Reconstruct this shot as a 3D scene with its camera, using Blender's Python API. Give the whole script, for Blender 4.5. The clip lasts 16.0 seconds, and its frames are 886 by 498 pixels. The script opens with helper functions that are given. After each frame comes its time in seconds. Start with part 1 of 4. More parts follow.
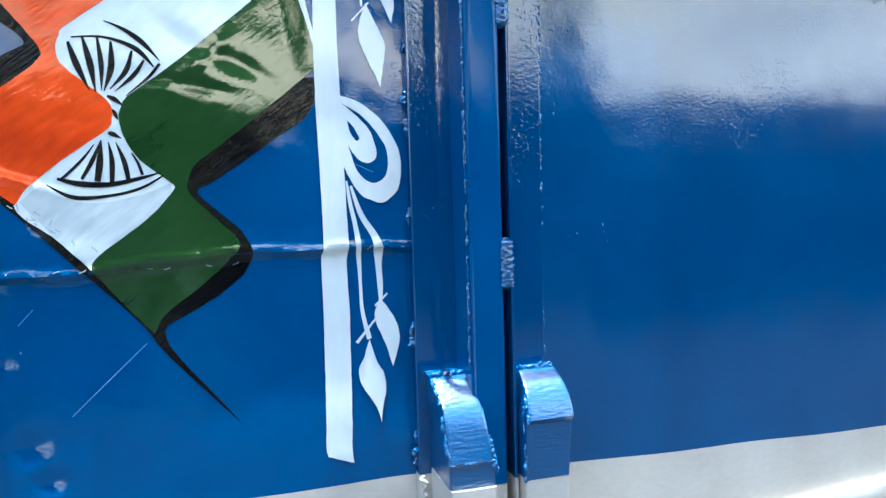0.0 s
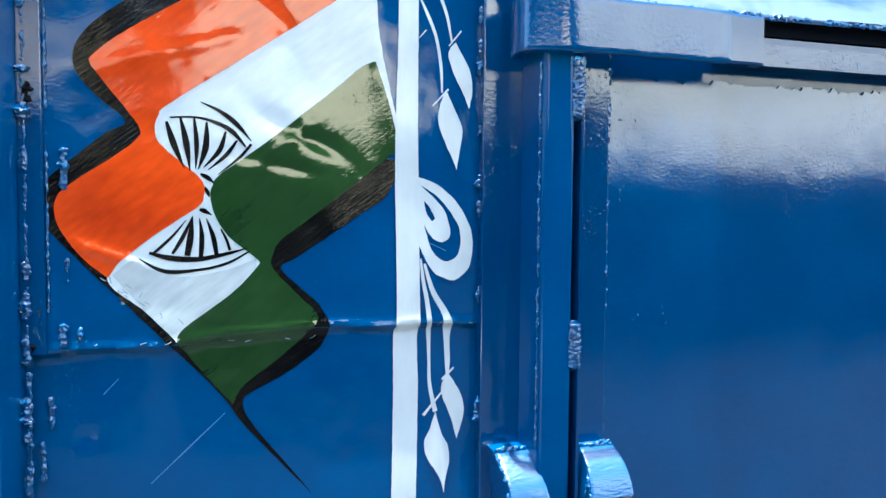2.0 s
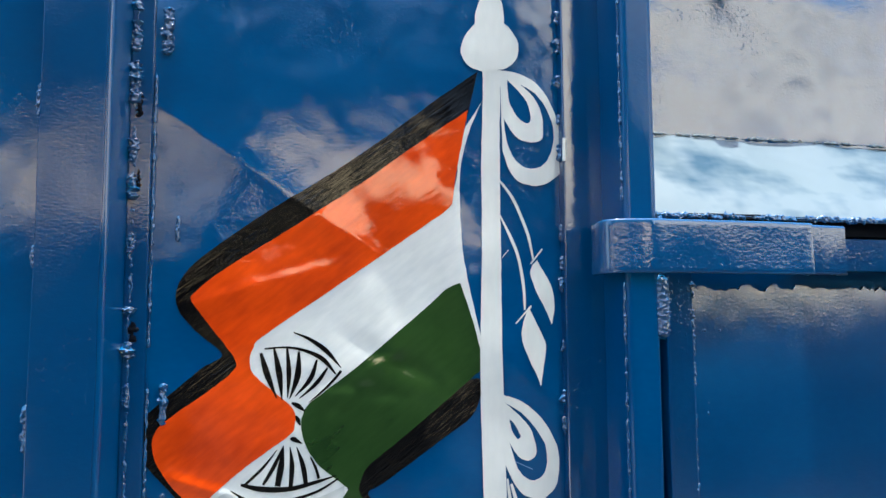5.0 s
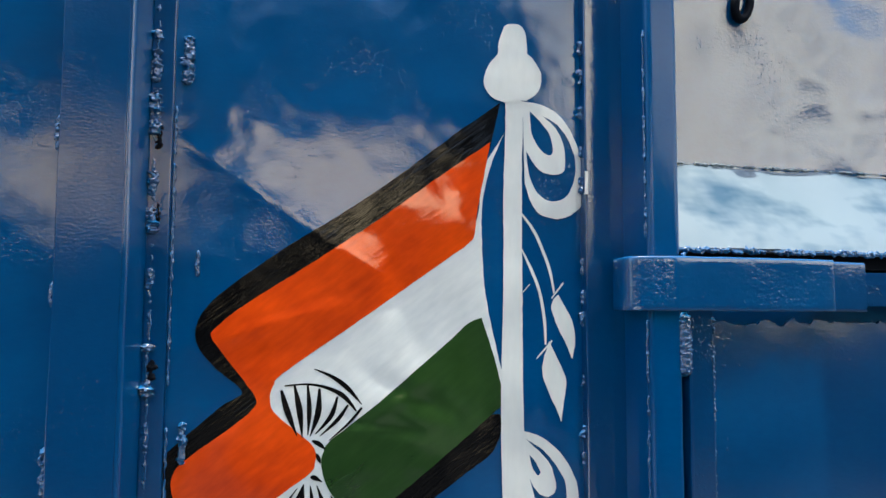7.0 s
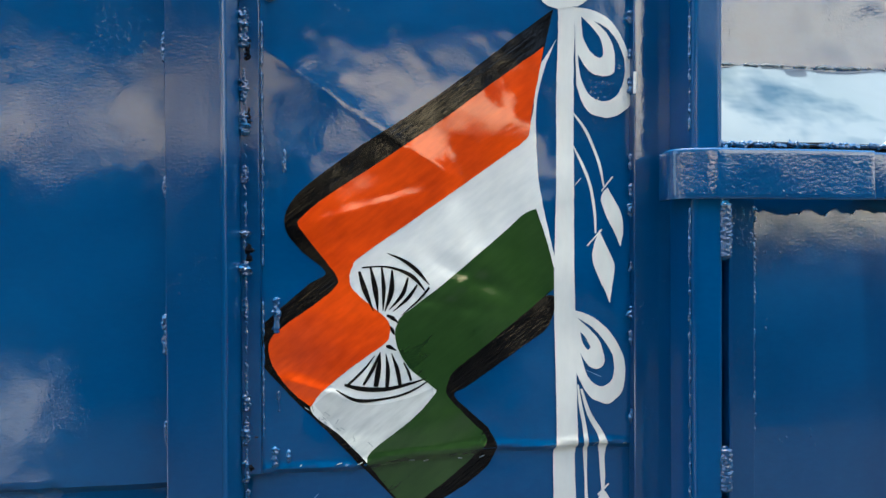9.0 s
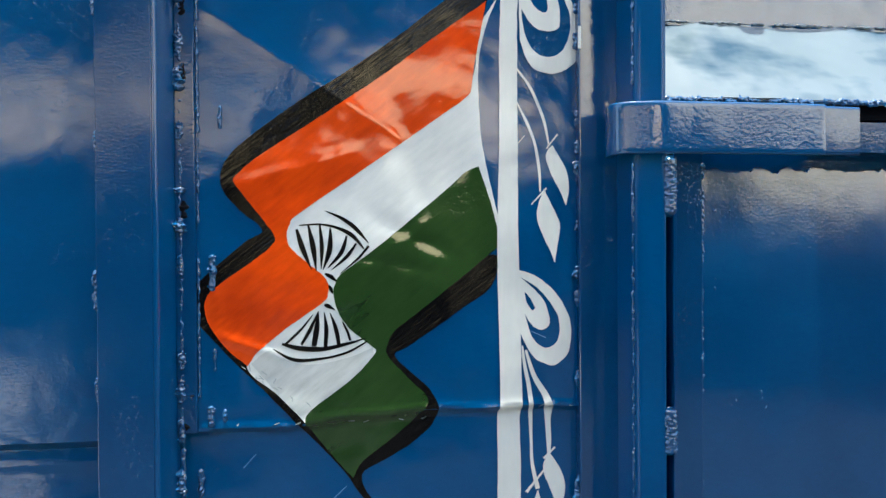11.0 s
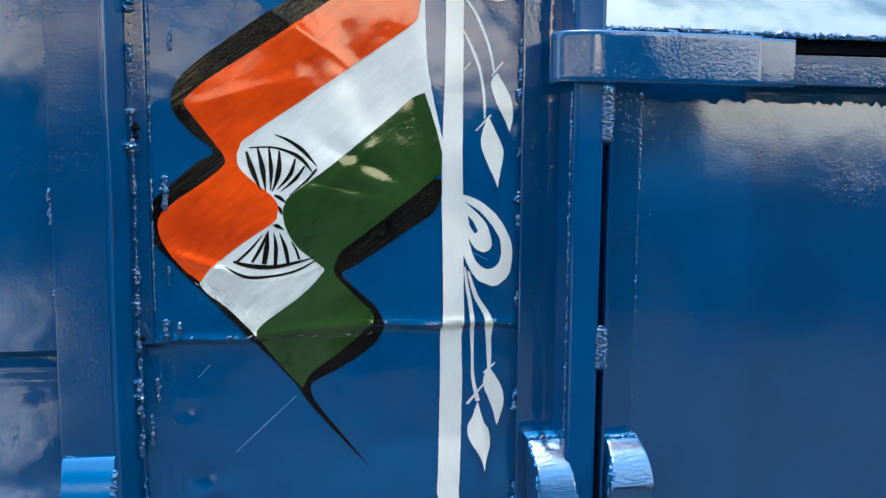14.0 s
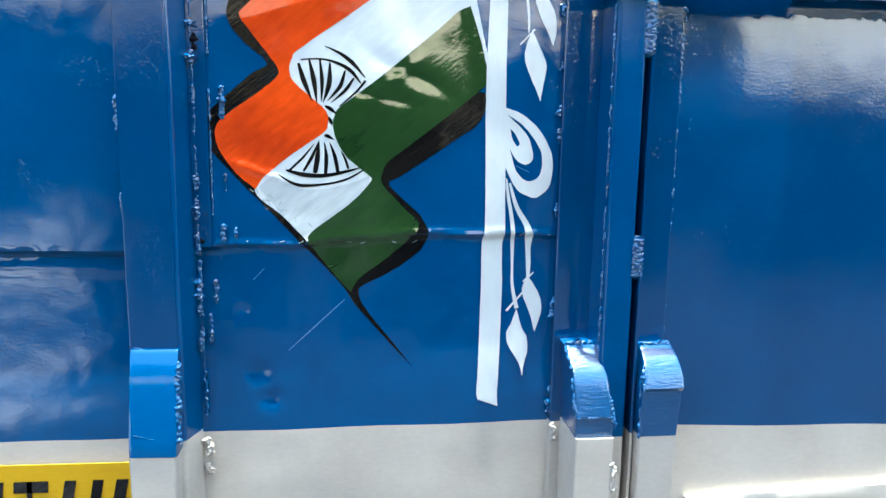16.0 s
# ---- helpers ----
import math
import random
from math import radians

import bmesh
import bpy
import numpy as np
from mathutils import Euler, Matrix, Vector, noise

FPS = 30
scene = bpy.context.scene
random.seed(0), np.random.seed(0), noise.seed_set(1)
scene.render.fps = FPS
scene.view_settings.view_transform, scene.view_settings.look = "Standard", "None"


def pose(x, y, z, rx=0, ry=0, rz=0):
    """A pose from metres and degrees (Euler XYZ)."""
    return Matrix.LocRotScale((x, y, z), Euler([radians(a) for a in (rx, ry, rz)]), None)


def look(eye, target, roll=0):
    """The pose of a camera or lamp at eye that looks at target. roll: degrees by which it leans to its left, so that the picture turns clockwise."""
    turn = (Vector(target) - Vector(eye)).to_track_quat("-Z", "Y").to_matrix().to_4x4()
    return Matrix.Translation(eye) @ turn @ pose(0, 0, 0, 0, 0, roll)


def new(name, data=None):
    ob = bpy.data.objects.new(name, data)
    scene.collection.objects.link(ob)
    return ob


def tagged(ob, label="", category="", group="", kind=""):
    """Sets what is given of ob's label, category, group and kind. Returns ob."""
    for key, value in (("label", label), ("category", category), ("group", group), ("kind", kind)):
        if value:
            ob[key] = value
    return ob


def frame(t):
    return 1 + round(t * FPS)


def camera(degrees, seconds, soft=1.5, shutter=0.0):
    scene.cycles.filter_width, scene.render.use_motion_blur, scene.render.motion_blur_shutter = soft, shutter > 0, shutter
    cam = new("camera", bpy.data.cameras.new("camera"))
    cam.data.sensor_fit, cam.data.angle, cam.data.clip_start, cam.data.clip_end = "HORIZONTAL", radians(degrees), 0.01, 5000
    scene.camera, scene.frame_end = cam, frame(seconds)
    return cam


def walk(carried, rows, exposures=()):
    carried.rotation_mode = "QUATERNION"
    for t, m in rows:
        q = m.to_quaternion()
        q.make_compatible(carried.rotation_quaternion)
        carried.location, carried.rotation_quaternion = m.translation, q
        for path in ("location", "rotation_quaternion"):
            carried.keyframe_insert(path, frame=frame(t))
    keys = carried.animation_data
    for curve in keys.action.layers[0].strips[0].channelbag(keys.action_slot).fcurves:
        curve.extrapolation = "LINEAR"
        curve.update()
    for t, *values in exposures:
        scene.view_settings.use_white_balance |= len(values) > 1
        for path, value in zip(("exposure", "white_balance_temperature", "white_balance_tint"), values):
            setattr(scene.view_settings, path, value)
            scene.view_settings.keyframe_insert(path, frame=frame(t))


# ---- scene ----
from mathutils import geometry

cam = camera(61.1, 16.0)
PATH = [
    (0, (-0.0962, -0.7367, 1.4829), (0.4400, 1.1841, 1.3300), -1.68),
    (0.5, (-0.1324, -0.7176, 1.5201), (0.4323, 1.1984, 1.4197), -1.62),
    (1, (-0.1300, -0.7338, 1.5120), (0.3971, 1.1870, 1.3305), -0.88),
    (1.5, (-0.1451, -0.7386, 1.5121), (0.4047, 1.1805, 1.3902), -0.80),
    (2, (-0.1822, -0.7348, 1.5445), (0.3882, 1.1795, 1.4438), 0.49),
    (2.5, (-0.1627, -0.7423, 1.5519), (0.3562, 1.1888, 1.5116), 0.91),
    (3, (-0.1625, -0.7491, 1.5822), (0.2985, 1.1967, 1.6150), 0.15),
    (3.5, (-0.1681, -0.7588, 1.6131), (0.1745, 1.2109, 1.6686), -0.75),
    (4, (-0.2094, -0.7560, 1.6312), (0.2023, 1.1958, 1.7753), -0.20),
    (4.5, (-0.2109, -0.7468, 1.6459), (0.1927, 1.2064, 1.7935), -0.37),
    (4.7, (-0.2160, -0.7410, 1.6490), (0.2070, 1.2040, 1.8350), -0.40),
    (6.8, (-0.2425, -0.7087, 1.7003), (0.2630, 1.2197, 1.8603), -0.00),
    (7, (-0.2573, -0.7191, 1.6989), (0.2356, 1.2125, 1.8601), 0.23),
    (7.5, (-0.3055, -0.7558, 1.7058), (0.1295, 1.1934, 1.8124), 0.65),
    (8, (-0.3079, -0.7843, 1.6874), (0.1271, 1.1670, 1.7414), 2.65),
    (8.5, (-0.2821, -0.7952, 1.6683), (0.1515, 1.1571, 1.6483), -1.33),
    (9, (-0.2605, -0.8013, 1.6525), (0.0424, 1.1756, 1.6397), -0.23),
    (9.2, (-0.2539, -0.7938, 1.6476), (0.0733, 1.1787, 1.6002), -0.40),
    (11.3, (-0.1699, -0.8041, 1.6090), (0.0555, 1.1831, 1.6051), -0.18),
    (11.5, (-0.1671, -0.8070, 1.6197), (0.0038, 1.1854, 1.6548), 0.74),
    (12, (-0.1967, -0.8127, 1.6189), (-0.0466, 1.1814, 1.6533), 0.54),
    (12.1, (-0.2050, -0.8120, 1.6140), (-0.0090, 1.1780, 1.6750), -0.70),
    (12.5, (-0.1589, -0.8370, 1.6378), (-0.0310, 1.1586, 1.6059), -1.46),
    (13, (-0.1586, -0.8528, 1.6299), (0.0200, 1.1380, 1.5606), 1.40),
    (13.5, (-0.1494, -0.8490, 1.6110), (0.0926, 1.1315, 1.4717), 0.15),
    (14, (-0.1296, -0.8412, 1.6004), (0.1457, 1.1300, 1.4041), 0.45),
    (14.5, (-0.1389, -0.8493, 1.5987), (0.0940, 1.1250, 1.3804), 0.35),
    (15, (-0.1382, -0.8483, 1.5764), (0.1247, 1.1117, 1.2772), 0.12),
    (15.5, (-0.1424, -0.8638, 1.5650), (0.0477, 1.1021, 1.2502), 0.71),
    (16, (-0.1492, -0.8796, 1.5613), (0.0470, 1.0825, 1.2273), 0.91),
]
walk(cam, [(t, look(eye, target, roll)) for t, eye, target, roll in PATH],
     exposures=[(0.0, 2.27, 5000, -4), (2.0, 2.22, 5220, -3), (3.5, 2.06, 5850, 0), (7.0, 1.70, 6420, 2), (7.5, 1.68, 6420, 2), (9.0, 1.82, 6370, 1), (12.5, 1.82, 6250, 0), (14.0, 1.93, 6000, -1), (15.0, 2.16, 5770, -3), (16.0, 2.28, 5470, -3)])

# ---------------------------------------------------------------- light
SUN_UP, SUN_TURN = radians(88.6), radians(180)
world = bpy.data.worlds.new("sky")
scene.world = world
world.use_nodes = True
wn = world.node_tree.nodes
sky = wn.new("ShaderNodeTexSky")
sky.sky_type, sky.sun_disc = "NISHITA", False
sky.sun_elevation, sky.sun_rotation = SUN_UP, SUN_TURN
sky.dust_density = 2.6
world.node_tree.links.new(sky.outputs[0], wn["Background"].inputs[0])
wn["Background"].inputs[1].default_value = 0.145
lamp = bpy.data.lights.new("sun", "SUN")
lamp.energy, lamp.angle, lamp.color = 4.0, radians(0.55), (1.0, 0.95, 0.88)
sun = new("sun", lamp)
sun_way = Vector((math.sin(SUN_TURN) * math.cos(SUN_UP), math.cos(SUN_TURN) * math.cos(SUN_UP), math.sin(SUN_UP)))
sun.matrix_world = look(sun_way * 20, (0, 0, 0))


# ---------------------------------------------------------------- materials
def node_material(name):
    m = bpy.data.materials.new(name)
    m.use_nodes = True
    return m, m.node_tree.nodes, m.node_tree.links, m.node_tree.nodes["Principled BSDF"]


def coords(n, l, scale, turn=0.0):
    """World position, turned in the wall's plane and then stretched."""
    geo = n.new("ShaderNodeNewGeometry")
    mapping = n.new("ShaderNodeMapping")
    mapping.vector_type = "TEXTURE"
    mapping.inputs["Rotation"].default_value = (0, -turn, 0)
    mapping.inputs["Scale"].default_value = tuple(1 / c for c in scale)
    l.new(geo.outputs["Position"], mapping.inputs["Vector"])
    return mapping.outputs["Vector"]


def noise_tex(n, l, vector, scale, detail=3.0, rough=0.55):
    t = n.new("ShaderNodeTexNoise")
    t.inputs["Scale"].default_value, t.inputs["Detail"].default_value, t.inputs["Roughness"].default_value = scale, detail, rough
    l.new(vector, t.inputs["Vector"])
    return t.outputs["Fac"]


def ramp(n, l, fac, stops):
    r = n.new("ShaderNodeValToRGB")
    e = r.color_ramp.elements
    while len(e) < len(stops):
        e.new(0.5)
    for k, (at, c) in enumerate(stops):
        e[k].position, e[k].color = at, (*c, 1)
    l.new(fac, r.inputs["Fac"])
    return r.outputs["Color"]


def enamel(name, dark, light, grain=(120, 120, 260), peel=0.075, rough=0.3, coat=1.0, coat_rough=0.06, fine=0.025, speck=None, sheen=0.03, depth=0.0012, turn=0.0, coat_ior=1.55, marks=0.35, span=(0.5, 0.9), nibs=0.0):
    """Brushed enamel paint: two tones, brush marks stretched by the grain, orange peel, a glossy coat."""
    m, n, l, b = node_material(name)
    at = coords(n, l, (1, 1, 1))
    stroke = coords(n, l, tuple(g / 100 for g in grain), turn)
    tone = noise_tex(n, l, at, 9, 4)
    mark = noise_tex(n, l, stroke, 90, 3)
    mix = n.new("ShaderNodeMath")
    mix.operation = "MULTIPLY_ADD"
    l.new(mark, mix.inputs[0])
    mix.inputs[1].default_value = marks
    l.new(tone, mix.inputs[2])
    base = ramp(n, l, mix.outputs[0], [(span[0], dark), (span[1], light)])
    if speck:
        dots = ramp(n, l, noise_tex(n, l, at, 160, 2), [(0.70, (0, 0, 0)), (0.78, (1, 1, 1))])
        over = n.new("ShaderNodeMix")
        over.data_type = "RGBA"
        l.new(dots, over.inputs["Factor"])
        l.new(base, over.inputs["A"])
        over.inputs["B"].default_value = (*speck, 1)
        base = over.outputs["Result"]
    l.new(base, b.inputs["Base Color"])
    b.inputs["Roughness"].default_value = rough
    b.inputs["Specular IOR Level"].default_value = sheen
    b.inputs["Coat Weight"].default_value = coat
    b.inputs["Coat Roughness"].default_value = coat_rough
    b.inputs["Coat IOR"].default_value = coat_ior
    first = n.new("ShaderNodeBump")
    first.inputs["Distance"].default_value = depth
    patchy = n.new("ShaderNodeMapRange")
    patchy.inputs["From Min"].default_value, patchy.inputs["From Max"].default_value = 0.38, 0.68
    patchy.inputs["To Min"].default_value, patchy.inputs["To Max"].default_value = peel * 0.5, min(1.0, peel * 2.0)
    l.new(noise_tex(n, l, coords(n, l, (1, 1, 0.7)), 14, 4), patchy.inputs["Value"])
    l.new(patchy.outputs["Result"], first.inputs["Strength"])
    l.new(noise_tex(n, l, stroke, 210, 3, 0.55), first.inputs["Height"])
    second = n.new("ShaderNodeBump")
    second.inputs["Strength"].default_value, second.inputs["Distance"].default_value = fine, 0.003
    l.new(noise_tex(n, l, at, 45, 2), second.inputs["Height"])
    l.new(first.outputs["Normal"], second.inputs["Normal"])
    top = second
    if nibs:                                     # dust caught in the wet paint, in drifts
        top = n.new("ShaderNodeBump")
        top.inputs["Distance"].default_value = 0.0011
        drift = n.new("ShaderNodeMapRange")
        drift.inputs["From Min"].default_value, drift.inputs["From Max"].default_value = 0.50, 0.70
        drift.inputs["To Min"].default_value, drift.inputs["To Max"].default_value = 0.0, nibs
        l.new(noise_tex(n, l, at, 11, 3), drift.inputs["Value"])
        l.new(drift.outputs["Result"], top.inputs["Strength"])
        l.new(ramp(n, l, noise_tex(n, l, coords(n, l, (1, 1, 0.75)), 330, 1), [(0.60, (0, 0, 0)), (0.76, (1, 1, 1))]), top.inputs["Height"])
        l.new(second.outputs["Normal"], top.inputs["Normal"])
    l.new(top.outputs["Normal"], b.inputs["Normal"])
    l.new(top.outputs["Normal"], b.inputs["Coat Normal"])
    return m


DEEP, BRIGHT = (0.0006, 0.058, 0.176), (0.0011, 0.071, 0.206)
BLUE = enamel("blue_enamel", DEEP, BRIGHT, grain=(110, 110, 240), peel=0.055, fine=0.015, coat_rough=0.045, coat_ior=1.64, nibs=0.16)
BLUE_DOOR = enamel("blue_enamel_door", (0.0006, 0.047, 0.146), (0.0011, 0.060, 0.178), grain=(95, 95, 210), peel=0.06, fine=0.02, coat_rough=0.115, coat_ior=1.85, nibs=0.16)
SHADED_BLUE, SHADED_BLUE_UP = (0.0008, 0.041, 0.130), (0.0014, 0.052, 0.158)    # darker copy of the blue: shade of the uprights put into colour
BLUE_UP = enamel("blue_enamel_upright", DEEP, BRIGHT, grain=(120, 120, 240), peel=0.07, fine=0.02, coat_rough=0.06, coat_ior=1.6)
BLUE_POST = enamel("blue_enamel_post", SHADED_BLUE, SHADED_BLUE_UP, grain=(120, 120, 260), peel=0.08, fine=0.02, coat_rough=0.06, coat_ior=1.6, nibs=0.22)
BLUE_STIPPLE = enamel("blue_enamel_stippled", SHADED_BLUE, SHADED_BLUE_UP, grain=(120, 120, 140), peel=0.09, fine=0.02, coat_rough=0.05, coat_ior=1.75, nibs=0.30)
BLUE_LEG = enamel("blue_enamel_leg", SHADED_BLUE, SHADED_BLUE_UP, grain=(120, 120, 140), peel=0.10, fine=0.02, coat_rough=0.06, coat_ior=1.88, nibs=0.34)
BLUE_TUBE = enamel("blue_enamel_tube", DEEP, BRIGHT, grain=(120, 120, 240), peel=0.07, fine=0.02, coat=0.6, coat_rough=0.08, coat_ior=1.45)
BLUE_ROUGH = enamel("blue_enamel_lumpy", (0.0014, 0.062, 0.180), (0.003, 0.078, 0.215), grain=(110, 110, 110), peel=0.2, fine=0.1, coat_rough=0.07, coat_ior=1.9)
BLUE_PLATE = enamel("blue_enamel_plate", DEEP, BRIGHT, grain=(40, 40, 170), peel=0.36, fine=0.16, coat_rough=0.24, depth=0.002, coat_ior=2.1)
BEIGE = enamel("beige_enamel", (0.49, 0.425, 0.345), (0.60, 0.53, 0.435), peel=0.06, rough=0.4, coat=0.4, coat_rough=0.15)
SIGN_YELLOW = enamel("yellow_enamel", (0.58, 0.32, 0.006), (0.68, 0.40, 0.010), rough=0.4, coat=0.4)
SAFFRON_PAINT = enamel("saffron_enamel", (0.52, 0.037, 0.003), (0.95, 0.088, 0.004), grain=(35, 90, 160), turn=radians(38), peel=0.07, rough=0.35, coat_rough=0.06, coat_ior=1.64, nibs=0.10)
WHITE_PAINT = enamel("white_enamel", (0.57, 0.60, 0.585), (0.83, 0.835, 0.79), grain=(35, 90, 160), turn=radians(38), peel=0.04, rough=0.4, coat=0.5, coat_rough=0.12, marks=0.5, span=(0.45, 1.0))
STAFF_PAINT = enamel("white_enamel_staff", (0.62, 0.635, 0.61), (0.82, 0.825, 0.78), grain=(40, 90, 150), turn=radians(88), peel=0.04, rough=0.4, coat=0.5, coat_rough=0.12, marks=0.3, span=(0.45, 1.0))
THIN_WHITE = enamel("thin_white_enamel", (0.36, 0.385, 0.375), (0.62, 0.64, 0.61), grain=(35, 90, 160), turn=radians(38), peel=0.05, rough=0.4, coat=0.5, coat_rough=0.12, marks=0.7, span=(0.5, 1.0))
GREEN_PAINT = enamel("green_enamel", (0.014, 0.043, 0.009), (0.028, 0.068, 0.016), grain=(35, 90, 160), turn=radians(38), peel=0.06, rough=0.35, coat_rough=0.05, coat_ior=1.75, nibs=0.12)
BLACK_PAINT = enamel("black_enamel", (0.0015, 0.0015, 0.002), (0.004, 0.0035, 0.0035), grain=(6, 60, 230), turn=radians(37), peel=0.4, rough=0.6, coat=0.8, coat_rough=0.05, sheen=0.02, coat_ior=1.5)
# near-black for hidden walls, the shade in gaps, holes and the iron link
DARK = enamel("near_black", (0.004, 0.005, 0.008), (0.008, 0.010, 0.014), rough=0.7, coat=0.0)


def rough_matter(name, dark, light, scale, rough=0.85, bump=0.4, depth=0.01, span=(0.3, 0.7)):
    m, n, l, b = node_material(name)
    at = coords(n, l, (1, 1, 1))
    l.new(ramp(n, l, noise_tex(n, l, at, scale, 6), [(span[0], dark), (span[1], light)]), b.inputs["Base Color"])
    b.inputs["Roughness"].default_value = rough
    bp = n.new("ShaderNodeBump")
    bp.inputs["Strength"].default_value, bp.inputs["Distance"].default_value = bump, depth
    l.new(noise_tex(n, l, at, scale * 20, 4), bp.inputs["Height"])
    l.new(bp.outputs["Normal"], b.inputs["Normal"])
    return m


EARTH = rough_matter("old_asphalt", (0.0065, 0.007, 0.0073), (0.0135, 0.014, 0.014), 1.5)
CONCRETE = rough_matter("concrete", (0.38, 0.37, 0.35), (0.50, 0.48, 0.45), 2.0)
# roof sheets of the unseen sheds, toned for pale patches in the reflections
ROOF_SHEET = rough_matter("cement_sheet", (0.05, 0.039, 0.024), (0.64, 0.49, 0.275), 1.3, span=(0.39, 0.57))
SANDY_SHEET = rough_matter("sandy_sheet", (0.76, 0.58, 0.36), (0.94, 0.76, 0.50), 0.9)
LIMEWASH = rough_matter("limewashed_sheet", (0.48, 0.42, 0.32), (0.95, 0.85, 0.66), 0.8, span=(0.38, 0.52))
SHED_WALL = rough_matter("dark_brick_wall", (0.014, 0.013, 0.013), (0.024, 0.021, 0.020), 3.0)


# ---------------------------------------------------------------- mesh helpers
def link_mesh(name, verts, faces, material, parent=None, label="", smooth=True, sharp=35):
    me = bpy.data.meshes.new(name)
    me.from_pydata(verts, [], faces)
    me.update()
    bm = bmesh.new()
    bm.from_mesh(me)
    bmesh.ops.recalc_face_normals(bm, faces=bm.faces)
    bm.to_mesh(me)
    bm.free()
    if smooth:
        me.shade_smooth()
        me.set_sharp_from_angle(angle=radians(sharp))
    me.materials.append(material)
    ob = new(name, me)
    if parent:
        ob.parent = parent
    if label:
        ob["label"] = label
    return ob


def thing(name, label, category, kind="", group=""):
    return tagged(new(name), label, category, group, kind)


def ripple(x, z, seed, rows):
    """Unevenness of a sheet: rows of (height, size)."""
    return sum(h * noise.noise(Vector((x / s, z / s, seed + k * 7.3))) for k, (h, s) in enumerate(rows))


def soft(a, b, v):
    t = min(1, max(0, (v - a) / (b - a)))
    return t * t * (3 - 2 * t)


def sheet(name, x0, x1, z0, z1, step, depth, thick, material, parent, label=""):
    """A closed sheet between x0..x1 and z0..z1 whose face lies at y = depth(x, z). z0, z1 may be functions of x."""
    nx = max(1, round((x1 - x0) / step))
    lo = z0 if callable(z0) else (lambda x: z0)
    hi = z1 if callable(z1) else (lambda x: z1)
    nz = max(1, round((hi(x0) - lo(x0)) / step))
    v, f = [], []
    for i in range(nx + 1):
        x = x0 + (x1 - x0) * i / nx
        for j in range(nz + 1):
            z = lo(x) + (hi(x) - lo(x)) * j / nz
            v.append((x, depth(x, z), z))
    def at(i, j):
        return i * (nz + 1) + j
    for i in range(nx):
        for j in range(nz):
            f.append((at(i, j), at(i + 1, j), at(i + 1, j + 1), at(i, j + 1)))
    rim = [at(i, 0) for i in range(nx + 1)] + [at(nx, j) for j in range(1, nz + 1)] + [at(i, nz) for i in range(nx - 1, -1, -1)] + [at(0, j) for j in range(nz - 1, 0, -1)]
    base = len(v)
    v += [(v[k][0], v[k][1] + thick, v[k][2]) for k in rim]
    m = len(rim)
    for k in range(m):
        f.append((rim[k], base + k, base + (k + 1) % m, rim[(k + 1) % m]))
    return link_mesh(name, v, f, material, parent, label)


def rounded(points, radius, n=4):
    """A closed outline in plan with its corners rounded and its straight sides kept flat."""
    out = []
    c = len(points)
    for k in range(c):
        p, a, b = Vector(points[k]), Vector(points[k - 1]), Vector(points[(k + 1) % c])
        r = min(radius, (a - p).length * 0.45, (b - p).length * 0.45)
        u, w = p + (a - p).normalized() * r, p + (b - p).normalized() * r
        out.append(tuple(p + (a - p).normalized() * r * 1.09))
        for i in range(n + 1):
            t = i / n
            out.append(tuple(u * (1 - t) ** 2 + p * 2 * t * (1 - t) + w * t * t))
        out.append(tuple(p + (b - p).normalized() * r * 1.09))
    return out


def bar(name, outline, z0, z1, material, parent, label="", step=0.02, wobble=0.0006, seed=0.0):
    """An upright bar with that closed outline in plan, slightly uneven along its height."""
    nz = max(1, round((z1 - z0) / step))
    c = len(outline)
    v, f = [], []
    for j in range(nz + 1):
        z = z0 + (z1 - z0) * j / nz
        for x, y in outline:
            v.append((x + wobble * noise.noise(Vector((seed, z * 14, x * 20))), y + wobble * noise.noise(Vector((seed + 5, z * 14, x * 20))), z))
    for j in range(nz):
        for k in range(c):
            f.append((j * c + k, j * c + (k + 1) % c, (j + 1) * c + (k + 1) % c, (j + 1) * c + k))
    f += [tuple(range(c)), tuple(range(nz * c, nz * c + c))]
    return link_mesh(name, v, f, material, parent, label)


def loft(name, sections, material, parent, label="", wobble=0.0, seed=0.0, sharp=35):
    """A closed solid through sections, each a closed ring of the same number of points."""
    c = len(sections[0])
    v, f = [], []
    for s in sections:
        for p in s:
            q = Vector(p)
            if wobble:
                q += wobble * noise.noise_vector(q * 45 + Vector((seed, 0, 0)))
            v.append(tuple(q))
    for j in range(len(sections) - 1):
        for k in range(c):
            f.append((j * c + k, j * c + (k + 1) % c, (j + 1) * c + (k + 1) % c, (j + 1) * c + k))
    f += [tuple(range(c)), tuple(range(len(v) - c, len(v)))]
    return link_mesh(name, v, f, material, parent, label, sharp=sharp)


